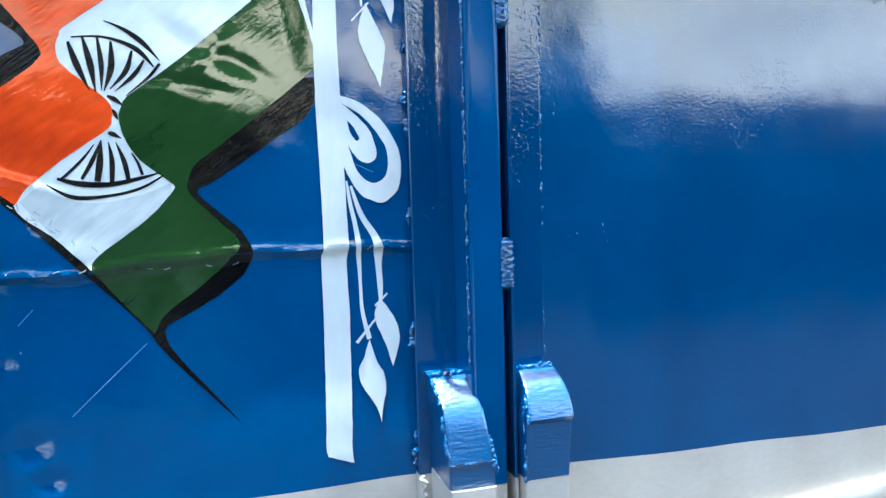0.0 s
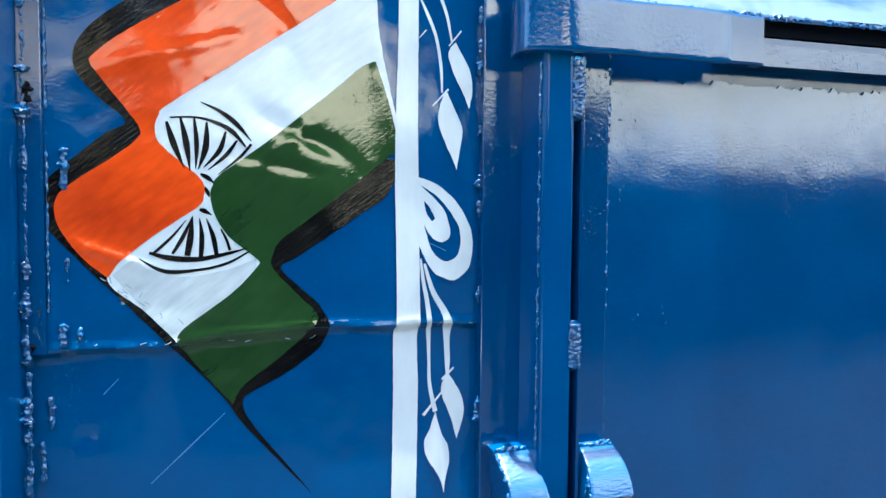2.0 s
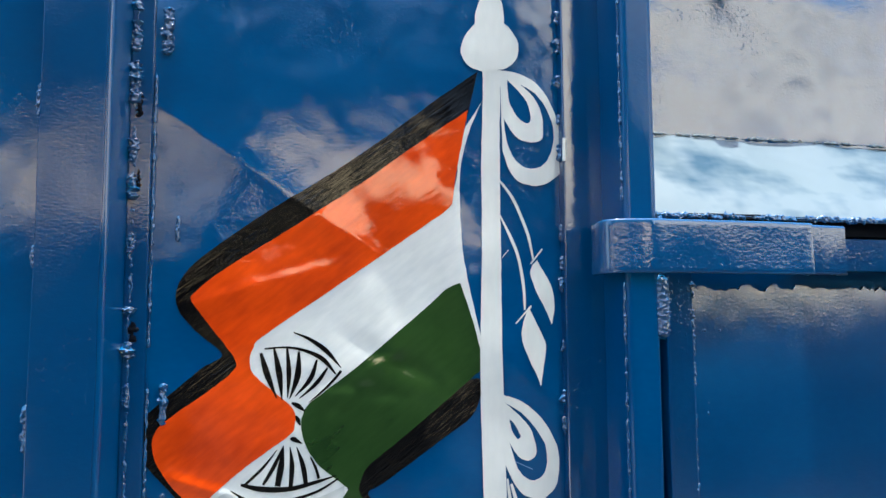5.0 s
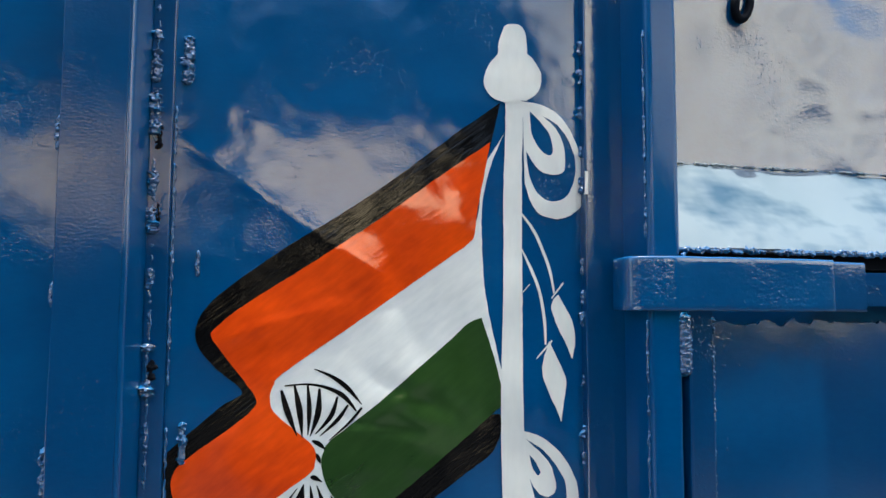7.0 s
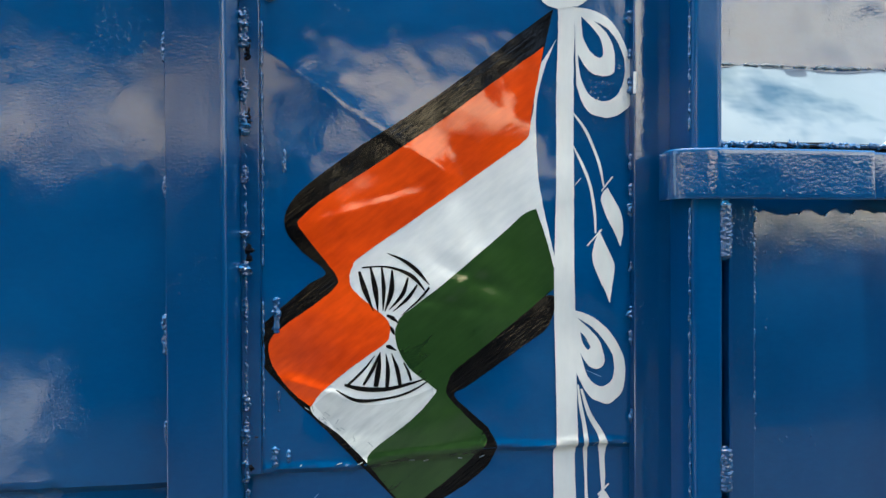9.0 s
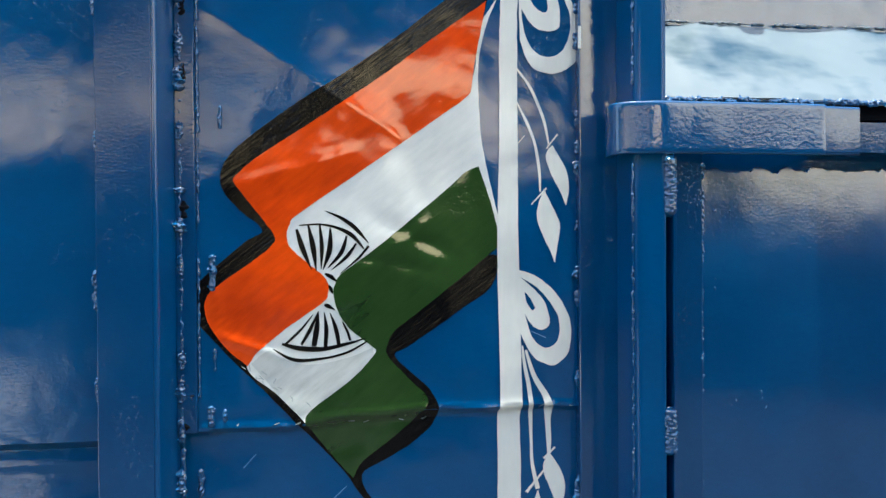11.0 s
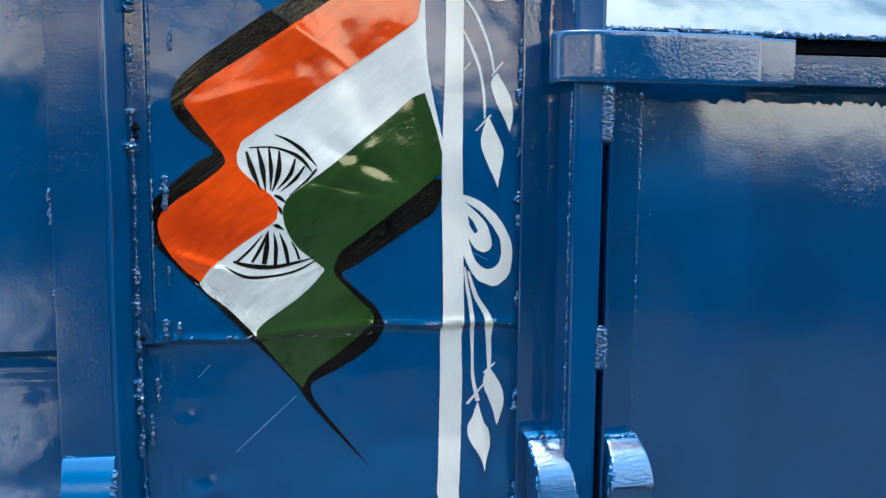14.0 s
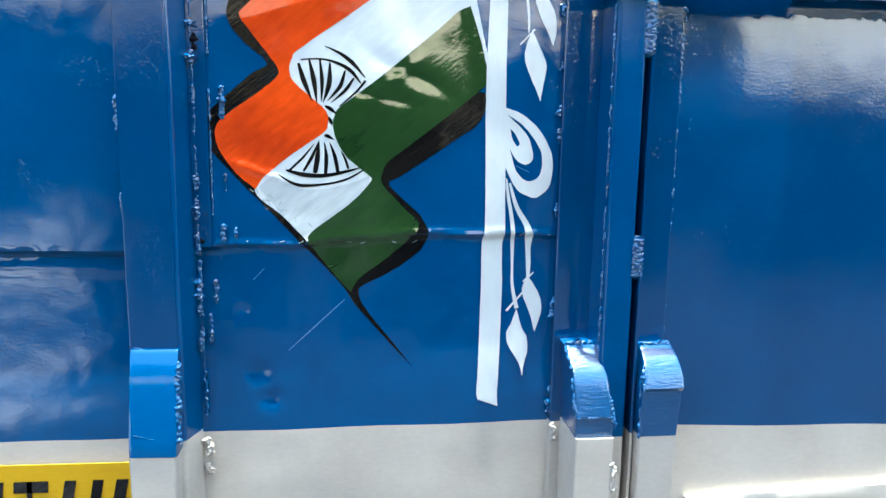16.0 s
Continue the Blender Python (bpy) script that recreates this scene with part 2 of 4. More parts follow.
def weld(a, b, r, parent, seed, material=None, gaps=0.0, spread=1.0, label="", name="weld_bead"):
    """A crusty weld run from a to b: an uneven ridge of lumps and drips, broken where it has gaps."""
    rng = random.Random(seed)
    a, b = Vector(a), Vector(b)
    along = (b - a).normalized()
    out = Vector((0, -1, 0))
    out = (out - along * out.dot(along)).normalized()
    side = along.cross(out)
    length = (b - a).length
    n = max(8, round(length / 0.0009))
    v, thin, k = [], [], 0
    while k <= n:
        m = rng.randint(4, 14)
        thin += [gaps > 0 and rng.random() < gaps] * m
        k += m
    c = 13
    for k in range(n + 1):
        s = length * k / n
        end = min(1, (k + 0.25) / 3, (n - k + 0.25) / 3) ** 0.5
        g = 0.95 + 0.5 * noise.noise(Vector((s / 0.006, seed * 3.7, 0)))
        w = r * max(0.3, g) * end * (0.22 if thin[k] else 0.9)
        mid = a + along * s + side * (r * 0.8 * spread * noise.noise(Vector((s / 0.007, 4, seed))))
        for i in range(c):
            t = math.pi * i / (c - 1)
            p = mid - side * (math.cos(t) * w * 1.1) + out * (math.sin(t) * w * 0.8 - r * 0.1)
            q = 0.75 * noise.noise(p * 310 + Vector((seed, 0, 0))) + 0.45 * noise.noise(p * 800 + Vector((0, seed, 0)))
            v.append(tuple(p + (out * 0.8 - side * math.cos(t) * 0.6) * (w * q)))
    f = [(j * c + i, j * c + (i + 1) % c, (j + 1) * c + (i + 1) % c, (j + 1) * c + i) for j in range(n) for i in range(c)]
    f += [tuple(range(c)), tuple(range(n * c, n * c + c))]
    return link_mesh(name, v, f, material or BLUE_ROUGH, parent, label, sharp=75)


# ---------------------------------------------------------------- ground and unseen stand-ins that the paint reflects
def box_mesh(name, a, b, material, parent=None, label="", smooth=False):
    v = [(x, y, z) for x in (a[0], b[0]) for y in (a[1], b[1]) for z in (a[2], b[2])]
    f = [(0, 1, 3, 2), (4, 6, 7, 5), (0, 4, 5, 1), (2, 3, 7, 6), (0, 2, 6, 4), (1, 5, 7, 3)]
    return link_mesh(name, v, f, material, parent, label, smooth)


ground = link_mesh("ground", [(-1500, -1500, 0), (1500, -1500, 0), (1500, 1500, 0), (-1500, 1500, 0)], [(0, 1, 2, 3)], EARTH, smooth=False)
tagged(ground, "worn dark asphalt of a sunlit yard", "ground", kind="structure")
# unseen pale slab, added for the bright patch reflected low in the left panel
slab = box_mesh("pavement", (-9, -4.4, 0.0), (-2.0, -2.9, 0.05), CONCRETE)
tagged(slab, "unseen pale sunlit slab on the asphalt, added for the left panel's reflection", "pavement", kind="structure")


def make_reflected_shed(label, x0, x1, eave, ridge, sheet_material):
    """An unseen low shed, added so its pitched pale roof reflects in the truck."""
    shed = thing("shed", label, "shed")
    box_mesh("wall", (x0 + 0.4, -9.6, 0), (x1 - 0.4, -6.6, eave), SHED_WALL, shed)
    ribs = int((x1 - x0) * 5)
    v, f = [], []
    for i in range(ribs + 1):
        x = x0 + (x1 - x0) * i / ribs
        lift = 0.03 if i % 2 else -0.03
        v += [(x, -6.1, eave + lift), (x, -9.9, ridge + lift), (x, -9.9, ridge - 0.08 + lift), (x, -6.1, eave - 0.08 + lift)]
    for i in range(ribs):
        a, b = i * 4, i * 4 + 4
        f += [(a, b, b + 1, a + 1), (a + 1, b + 1, b + 2, a + 2), (a + 2, b + 2, b + 3, a + 3), (a + 3, b + 3, b, a)]
    link_mesh("roof", v, f, sheet_material, shed, smooth=False)


make_reflected_shed("unseen low dark-walled shed added so its sandy pale roof reflects in the paint", -16, -0.95, 2.56, 4.1, ROOF_SHEET)
make_reflected_shed("unseen small dark-walled shed added so its sandy pale roof reflects in the paint", -0.35, 1.9, 2.47, 4.25, SANDY_SHEET)
make_reflected_shed("unseen taller dark-walled shed added so its pale roof reflects in the paint", 3.3, 22, 2.75, 7.4, LIMEWASH)
# unseen pale slope, added so the left panel reflects a second bright patch
v = [(x, y, z) for x in (-8.0, -2.6) for y, z in ((-5.4, 0.0), (-5.4, 0.06), (-6.4, 0.62), (-6.4, 0.0))]
ramp_block = link_mesh("reflected_slope", v, [(0, 1, 2, 3), (7, 6, 5, 4), (0, 4, 5, 1), (1, 5, 6, 2), (2, 6, 7, 3), (3, 7, 4, 0)], CONCRETE, smooth=False)
tagged(ramp_block, "unseen pale concrete slope added for a bright patch in the left panel", "ramp", kind="structure")

# an unseen belt of dark trees behind the shed, added to darken the reflections
LEAVES = rough_matter("dark_foliage", (0.006, 0.012, 0.004), (0.016, 0.028, 0.009), 0.8, rough=0.7)
rng = random.Random(17)
tv, tf = [], []
for k in range(16000):
    x = rng.uniform(-34, 34)
    y = -12.5 - rng.random() * 3.5
    crest = 8.0 + 1.0 * noise.noise(Vector((x * 0.35, 2, 0))) + 0.8 * noise.noise(Vector((x * 1.2, 5, 0)))
    z = 0.6 + (crest - 0.6) * rng.random()
    s = rng.uniform(0.35, 0.75)
    turn = Euler((rng.uniform(-0.7, 0.7), rng.uniform(-3, 3), rng.uniform(-0.8, 0.8))).to_matrix()
    o = len(tv)
    tv += [tuple(Vector((x, y, z)) + turn @ Vector(c) * s) for c in ((-0.7, 0, -0.2), (0, 0.15, -0.75), (0.75, 0, 0.1), (0.1, 0.2, 0.7))]
    tf.append((o, o + 1, o + 2, o + 3))
belt = link_mesh("reflected_trees", tv, tf, LEAVES, smooth=False)
tagged(belt, "unseen belt of dark leafy trees added to darken the paint's reflections", "trees", kind="stuff")
trunk_v, trunk_f = [], []
for k in range(16):
    x, y = -32 + 4.2 * k + rng.uniform(-1, 1), -14.2 + rng.uniform(-0.8, 0.8)
    o = len(trunk_v)
    for z, r in ((0, 0.28), (2, 0.2), (4.5, 0.14), (6.8, 0.06)):
        trunk_v += [(x + 0.05 * z * math.sin(k) + r * math.cos(math.tau * i / 8), y + r * math.sin(math.tau * i / 8), z) for i in range(8)]
    trunk_f += [(o + j * 8 + i, o + j * 8 + (i + 1) % 8, o + j * 8 + 8 + (i + 1) % 8, o + j * 8 + 8 + i) for j in range(3) for i in range(8)]
trunks = link_mesh("reflected_trunks", trunk_v, trunk_f, SHED_WALL)
tagged(trunks, "dark bare trunks of the unseen trees added for the reflections", "trees", kind="stuff")

# ---------------------------------------------------------------- the truck's body
TOP = 2.47
LINE = 1.190                    # where the blue ends and the beige begins


def main_depth(x, z):
    """The flag's panel: a folded crease across it, a sprung diagonal, dents."""
    zc = 1.4292 - 0.0130 * soft(-0.09, -0.27, x) + 0.0012 * math.sin(x * 60)
    d = zc - z
    d += 0.0012 * noise.noise(Vector((x * 70, 1, 0))) + 0.0008 * noise.noise(Vector((x * 230, 4, 0)))
    y = soft(-0.0005, 0.0065, d) * 0.0060 * (1 - 0.75 * soft(1.41, 1.22, z)) + soft(-0.27, -0.34, x) * soft(-0.001, 0.012, d) * soft(0.09, 0.02, d) * 0.0025
    y -= 0.0010 * (1 + 0.9 * noise.noise(Vector((x * 110, 9, 0))) + 0.6 * noise.noise(Vector((x * 300, 2, 0)))) * math.exp(-((d + 0.002) / 0.0032) ** 2)
    e = z - (1.845 - 0.65 * (x + 0.31))
    y -= 0.0011 * math.exp(-abs(e) / 0.016) * soft(-0.335, -0.31, x) * soft(-0.09, -0.15, x)
    lean = soft(-0.130, -0.090, x + 0.25 * (z - 1.66)) * soft(-0.016, -0.048, x + 0.15 * (z - 1.66))
    y += 0.0026 * lean * soft(1.525, 1.700, z) * soft(1.79, 1.70, z)
    y += 0.0008 * math.exp(-((z - 1.615 + 0.45 * (x + 0.1)) / 0.010) ** 2) * soft(-0.17, -0.12, x) * soft(-0.04, -0.08, x)
    y += 0.0007 * math.exp(-((z - 1.588 + 0.20 * (x + 0.13)) / 0.006) ** 2) * soft(-0.185, -0.16, x) * soft(-0.08, -0.11, x)
    y -= 0.0006 * math.exp(-((z - 1.600 - 0.75 * (x + 0.13)) / 0.005) ** 2) * soft(-0.165, -0.14, x) * soft(-0.075, -0.10, x)
    y -= 0.0005 * math.exp(-((z - 1.690 - 0.30 * (x + 0.22)) / 0.006) ** 2) * soft(-0.29, -0.26, x) * soft(-0.15, -0.18, x)
    y -= 0.0013 * math.exp(-((z - 1.503 + 0.35 * (x + 0.28)) / 0.005) ** 2) * soft(-0.315, -0.29, x) * soft(-0.235, -0.26, x)
    for dx, dz, r, deep in ((-0.235, 1.455, 0.016, 0.0010), (-0.16, 1.93, 0.02, 0.0006), (-0.281, 1.262, 0.013, 0.0026), (-0.268, 1.228, 0.011, 0.0022), (-0.300, 1.335, 0.009, 0.0014), (-0.262, 1.468, 0.011, 0.0022)):
        y += deep * math.exp(-((x - dx) ** 2 + (z - dz) ** 2) / (r * r))
    return y + ripple(x, z, 3.1, ((0.0012, 0.17), (0.0006, 0.06), (0.00020, 0.02)))


def left_depth(x, z):
    zc = 1.408 - 0.02 * (x + 0.44)
    d = zc - z + 0.0018 * noise.noise(Vector((x * 55, 7, 0))) + 0.0008 * noise.noise(Vector((x * 210, 3, 0)))
    y = soft(-0.001, 0.008, d) * 0.0112 * (1 - 0.88 * soft(1.395, 1.195, z))
    y -= 0.0012 * (1.0 + 0.3 * noise.noise(Vector((x * 15, 5, 0)))) * math.exp(-((d - 0.022) / 0.008) ** 2)
    return y + ripple(x, z, 11.7, ((0.0016, 0.20), (0.0005, 0.08), (0.00015, 0.02)))


def bend(a, b, v):
    """A slope that sets in gently between a and b and goes on at one."""
    t = min(1, max(0, (v - a) / (b - a)))
    return (b - a) * (t ** 3 - t ** 4 / 2) + max(0, v - b)


def door_depth(x, z):
    y = -0.033 + 0.012 * (max(z, 1.45) - 1.6) + 0.045 * bend(1.55, 1.605, z) + 0.020 * bend(1.62, 1.69, z) + 0.0025 * soft(0.29, 0.20, x)
    return y + ripple(x, z, 23.5, ((0.0010, 0.22), (0.0004, 0.08), (0.00015, 0.025)))


def line_at(x):
    return LINE + (0.012 * (x + 0.1) if x < 0.15 else 0.003 - 0.016 * (x - 0.15)) - (0.004 if x < -0.4 else 0) + 0.0007 * math.sin(31 * x)


truck = thing("truck_body", "glossy blue welded steel truck body with a beige lower band", "truck")
sheet("side_panel", -0.3505, 0.0765, line_at, TOP, 0.0032, main_depth, 0.003, BLUE, truck, "creased glossy blue sheet-steel panel")
sheet("lower_band", -0.3505, 0.0765, 0.90, line_at, 0.008, main_depth, 0.003, BEIGE, truck, "beige painted lower band of the panel")
sheet("side_panel", -1.20, -0.4185, line_at, TOP, 0.0045, left_depth, 0.003, BLUE, truck, "dented glossy blue sheet-steel panel")
sheet("lower_band", -1.20, -0.4185, 0.90, line_at, 0.008, left_depth, 0.003, BEIGE, truck, "beige painted lower band of the panel")
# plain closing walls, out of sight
# one added wall blackens the gap from behind, another stops sun leaking through
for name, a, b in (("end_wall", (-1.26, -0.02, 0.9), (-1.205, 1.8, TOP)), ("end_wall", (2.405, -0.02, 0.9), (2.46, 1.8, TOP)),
                   ("far_wall", (-1.205, 1.75, 0.9), (2.405, 1.8, TOP)), ("dark_backing", (-1.205, 0.10, 0.9), (2.405, 0.12, TOP - 0.02)),
                   ("light_stop", (0.128, -0.002, 0.9), (0.1490, 0.0995, TOP - 0.02)), ("body_floor", (-1.205, 0.12, 0.9), (2.405, 1.75, 0.98)), ("underbody", (-1.1, 0.25, 0.0), (2.3, 1.6, 0.9))):
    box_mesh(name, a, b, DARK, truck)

# left post: a rolled channel, its right flange on a backing strip
channel = [(-0.4180, 0.004), (-0.4180, -0.0346), (-0.3605, -0.0354), (-0.3475, 0.004)]
post = bar("post", rounded(channel, 0.0042, 5), LINE + 0.002, TOP, BLUE_UP, truck, "blue rolled steel channel post", seed=1.0)
# thin strip added on the post's face to carry its shade as darker blue
bar("shaded_face", rounded([(-0.4172, -0.0335), (-0.4172, -0.0364), (-0.3642, -0.0372), (-0.3642, -0.0335)], 0.0008, 2), 1.300, TOP, BLUE_POST, truck, "thin strip added over the post's face, its shade put into darker blue", seed=1.0)
strip = bar("backing_strip", rounded([(-0.3500, 0.003), (-0.3500, -0.0042), (-0.3300, -0.0038), (-0.3285, 0.003)], 0.0015, 2), LINE + 0.225, TOP, BLUE_STIPPLE, truck, seed=2.0)
bar("post_foot", rounded(channel, 0.0055), 0.90, LINE + 0.002, BEIGE, truck, "beige foot of the channel post", seed=1.0)
bar("post_foot", rounded([(-0.416, 0.0), (-0.416, -0.064), (-0.366, -0.064), (-0.366, 0.0)], 0.003), 0.90, LINE - 0.004, BEIGE, truck, seed=3.0)


def ring(x0, x1, y0, y1, z, r=0.003):
    return [(x, y, z) for x, y in rounded([(x0, y1), (x0, y0), (x1, y0), (x1, y1)], r, 2)]


plate = loft("cover_plate", [ring(-0.4155, -0.3625, -0.040, -0.02, 1.3035), ring(-0.416, -0.3625, -0.0435, -0.02, 1.300), ring(-0.416, -0.3625, -0.052, -0.02, 1.26),
                             ring(-0.416, -0.3635, -0.0640, -0.02, 1.205), ring(-0.416, -0.3635, -0.0648, -0.02, LINE - 0.004)], BLUE_UP, truck, "sloping blue cover plate welded to the post", 0.0006)
weld((-0.3625, -0.046, 1.292), (-0.3625, -0.060, 1.20), 0.0034, post, 31)
weld((-0.410, -0.0635, 1.212), (-0.372, -0.0638, 1.203), 0.0014, post, 32, gaps=0.7)
weld((-0.414, -0.036, 1.304), (-0.402, -0.036, 1.304), 0.002, post, 33)

# welds along the left post
for k, (z0, z1, r) in enumerate(((1.955, 1.905, 0.0040), (1.895, 1.845, 0.0052), (1.835, 1.800, 0.0045), (1.790, 1.765, 0.0050), (1.735, 1.715, 0.003),
                                 (1.668, 1.620, 0.0055), (1.598, 1.575, 0.0028), (1.505, 1.480, 0.0038), (1.470, 1.445, 0.0035), (1.43, 1.405, 0.003),
                                 (1.378, 1.330, 0.0040), (1.315, 1.288, 0.003), (2.05, 1.99, 0.004))):
    weld((-0.3455, -0.0040, z0), (-0.3455, -0.0040, z1), r * 1.15, post, 40 + k, gaps=0.12, spread=0.8)
for k, (x, z0, z1, r) in enumerate(((-0.318, 1.952, 1.905, 0.0042), (-0.305, 1.752, 1.728, 0.0021), (-0.3275, 1.885, 1.63, 0.0011), (-0.3275, 1.60, 1.45, 0.0011),
                                    (-0.314, 1.598, 1.560, 0.0030), (-0.312, 1.500, 1.478, 0.0022), (-0.316, 1.442, 1.420, 0.0030), (-0.302, 1.438, 1.424, 0.0024),
                                    (-0.335, 1.335, 1.298, 0.0022), (-0.328, 1.375, 1.345, 0.0024))):
    weld((x, main_depth(x, z0) - 0.0015, z0), (x, main_depth(x, z1) - 0.0015, z1), r * 1.2, post, 70 + k, gaps=0.25 if r < 0.002 else 0.05, spread=0.7)
weld((-0.3440, -0.0035, 1.40), (-0.3425, -0.0030, 1.200), 0.0024, post, 60, gaps=0.25)
weld((-0.3445, -0.0035, 2.06), (-0.3445, -0.0035, 1.41), 0.0017, post, 61, gaps=0.45)
for k, (z0, z1, r) in enumerate(((1.862, 1.832, 0.003), (1.585, 1.545, 0.0032), (1.48, 1.455, 0.002), (1.72, 1.70, 0.002))):
    weld((-0.4185, -0.031, z0), (-0.4185, -0.031, z1), r, post, 90 + k, gaps=0.1)
for k, (z0, z1) in enumerate(((1.183, 1.160), (1.15, 1.135))):
    weld((-0.343, -0.004, z0), (-0.340, -0.004, z1), 0.005, post, 96 + k, material=BEIGE)

# rusted-through spots beside the welds
for k, (x, z0, z1, r) in enumerate(((-0.3440, 1.868, 1.842, 0.0034), (-0.3435, 1.796, 1.776, 0.0032), (-0.3440, 1.656, 1.634, 0.0034), (-0.3375, 1.4540, 1.4525, 0.0034), (-0.3430, 1.425, 1.417, 0.003))):
    weld((x + 0.0025, -0.0030, z0), (x + 0.0025, -0.0030, z1), r, post, 300 + k, material=DARK, spread=0.3, name="rust_hole", label="dark hole rusted through the seam")

# right post: a flat leg lapped over the panel and a square tube before it
leg = bar("post_leg", rounded([(0.0745, 0.006), (0.0745, -0.0122), (0.1040, -0.0092), (0.1500, -0.0114), (0.1500, 0.006)], 0.002, 3), LINE + 0.006, TOP, BLUE_LEG, truck, "flat steel leg of the post, its shade put into a darker blue", seed=6.0)
tube = bar("post_tube", rounded([(0.1180, -0.0030), (0.1185, -0.0610), (0.1525, -0.0626), (0.1520, -0.0030)], 0.0060, 5), LINE + 0.006, TOP, BLUE_TUBE, truck, "square blue steel tube of the post", seed=7.0)
bar("post_foot", rounded([(0.0745, 0.006), (0.0745, -0.0122), (0.1500, -0.0045), (0.1500, 0.006)], 0.002, 3), 0.90, LINE + 0.006, BEIGE, truck, seed=6.0)
bar("post_foot", rounded([(0.1180, -0.0030), (0.1185, -0.0618), (0.1525, -0.0616), (0.1520, -0.0030)], 0.0060, 5), 0.90, LINE + 0.006, BEIGE, truck, seed=7.0)
bar("post_foot", rounded([(0.0865, -0.012), (0.0885, -0.0810), (0.1335, -0.0810), (0.1335, -0.012)], 0.0025), 0.90, LINE + 0.012, BEIGE, truck, seed=8.0)
loft("cover_plate", [ring(0.0830, 0.1212, -0.0340, -0.0055, 1.3025),
                     ring(0.0832, 0.1216, -0.0390, -0.0055, 1.3003),
                     ring(0.0836, 0.1220, -0.0480, -0.0055, 1.2950),
                     ring(0.0842, 0.1228, -0.0560, -0.0055, 1.2888),
                     ring(0.0848, 0.1240, -0.0630, -0.0055, 1.2820),
                     ring(0.0854, 0.1254, -0.0685, -0.0055, 1.2750),
                     ring(0.0860, 0.1268, -0.0726, -0.0055, 1.2670),
                     ring(0.0866, 0.1284, -0.0752, -0.0055, 1.2570),
                     ring(0.0872, 0.1305, -0.0772, -0.0055, 1.2420),
                     ring(0.0878, 0.1330, -0.0795, -0.0055, 1.2280),
                     ring(0.0882, 0.1340, -0.0770, -0.0055, 1.2235),
                     ring(0.0885, 0.1345, -0.0770, -0.0055, LINE + 0.012)], BLUE_PLATE, truck, "rounded blue cover plate welded to the post", 0.0011, 3.0)
weld((0.1235, -0.0600, 1.2790), (0.1350, -0.0785, 1.212), 0.0036, tube, 101, gaps=0.12)
weld((0.0890, -0.0790, 1.226), (0.1330, -0.0790, 1.227), 0.0015, tube, 102, gaps=0.3)
weld((0.0830, -0.0340, 1.3030), (0.1185, -0.0340, 1.3030), 0.0034, tube, 103)
weld((0.0830, -0.0380, 1.3010), (0.0850, -0.0640, 1.2810), 0.0026, tube, 104, gaps=0.15)
weld((0.0852, -0.0660, 1.2710), (0.0880, -0.0795, 1.226), 0.0022, tube, 107, gaps=0.25)
weld((0.1350, -0.0800, 1.172), (0.1350, -0.0800, 1.135), 0.0036, tube, 105, material=BEIGE)
weld((0.0785, -0.012, 1.195), (0.0790, -0.012, 1.17), 0.0035, tube, 106, material=BEIGE)
# small welds on the seam between panel and leg
rng = random.Random(5)
for k, z in enumerate((1.975, 1.945, 1.905, 1.862, 1.83, 1.745, 1.712, 1.69, 1.625, 1.575, 1.548, 1.46, 1.345, 1.33, 1.232, 1.215)):
    weld((0.0745, -0.004, z + 0.008), (0.0745, -0.004, z - rng.uniform(0.004, 0.012)), rng.uniform(0.0028, 0.0046), leg, 120 + k)
loft("paint_chip", [ring(0.0735, 0.0768, -0.0145, -0.013, 1.842, 0.0005), ring(0.0730, 0.0768, -0.0145, -0.013, 1.818, 0.0005)], WHITE_PAINT, leg, "stray dab of white paint")
# droplets of thick paint down the tube's corner
for k, (z0, z1) in enumerate(((1.98, 1.77), (1.69, 1.48), (1.47, 1.31))):
    weld((0.1175, -0.0565, z0), (0.1175, -0.0565, z1), 0.0016, tube, 150 + k, gaps=0.35)

# ---------------------------------------------------------------- the drop-side door beside the post
# ragged top edge, shaped to leave a dark band below the strap
def door_top(x):
    return 1.6865 + 0.006 * noise.noise(Vector((x * 22, 2, 0))) + 0.006 * noise.noise(Vector((x * 60, 5, 0))) + 0.006 * noise.noise(Vector((x * 150, 8, 0)))


door = thing("side_door", "blue sheet-steel truck door, closed, with a strap bolted across", "door")
sheet("door_panel", 0.2020, 2.40, lambda x: line_at(x) + 0.004, door_top, 0.0035, door_depth, 0.003, BLUE_DOOR, door, "smooth glossy blue door sheet")
sheet("lower_band", 0.2020, 2.40, 0.90, lambda x: line_at(x) + 0.004, 0.012, door_depth, 0.003, BEIGE, door, "beige painted lower band of the door")
angle_plan = [(0.1590, -0.020), (0.1590, -0.0620), (0.1628, -0.0620), (0.1640, -0.0392), (0.2035, -0.0366), (0.2040, -0.020)]
edge = bar("edge_angle", rounded(angle_plan, 0.0012, 2), LINE + 0.01, 1.752, BLUE_STIPPLE, door, "blue angle-iron edge of the door", seed=9.0)
bar("edge_foot", rounded(angle_plan, 0.0012, 2), 0.90, LINE + 0.01, BEIGE, door, seed=9.0)
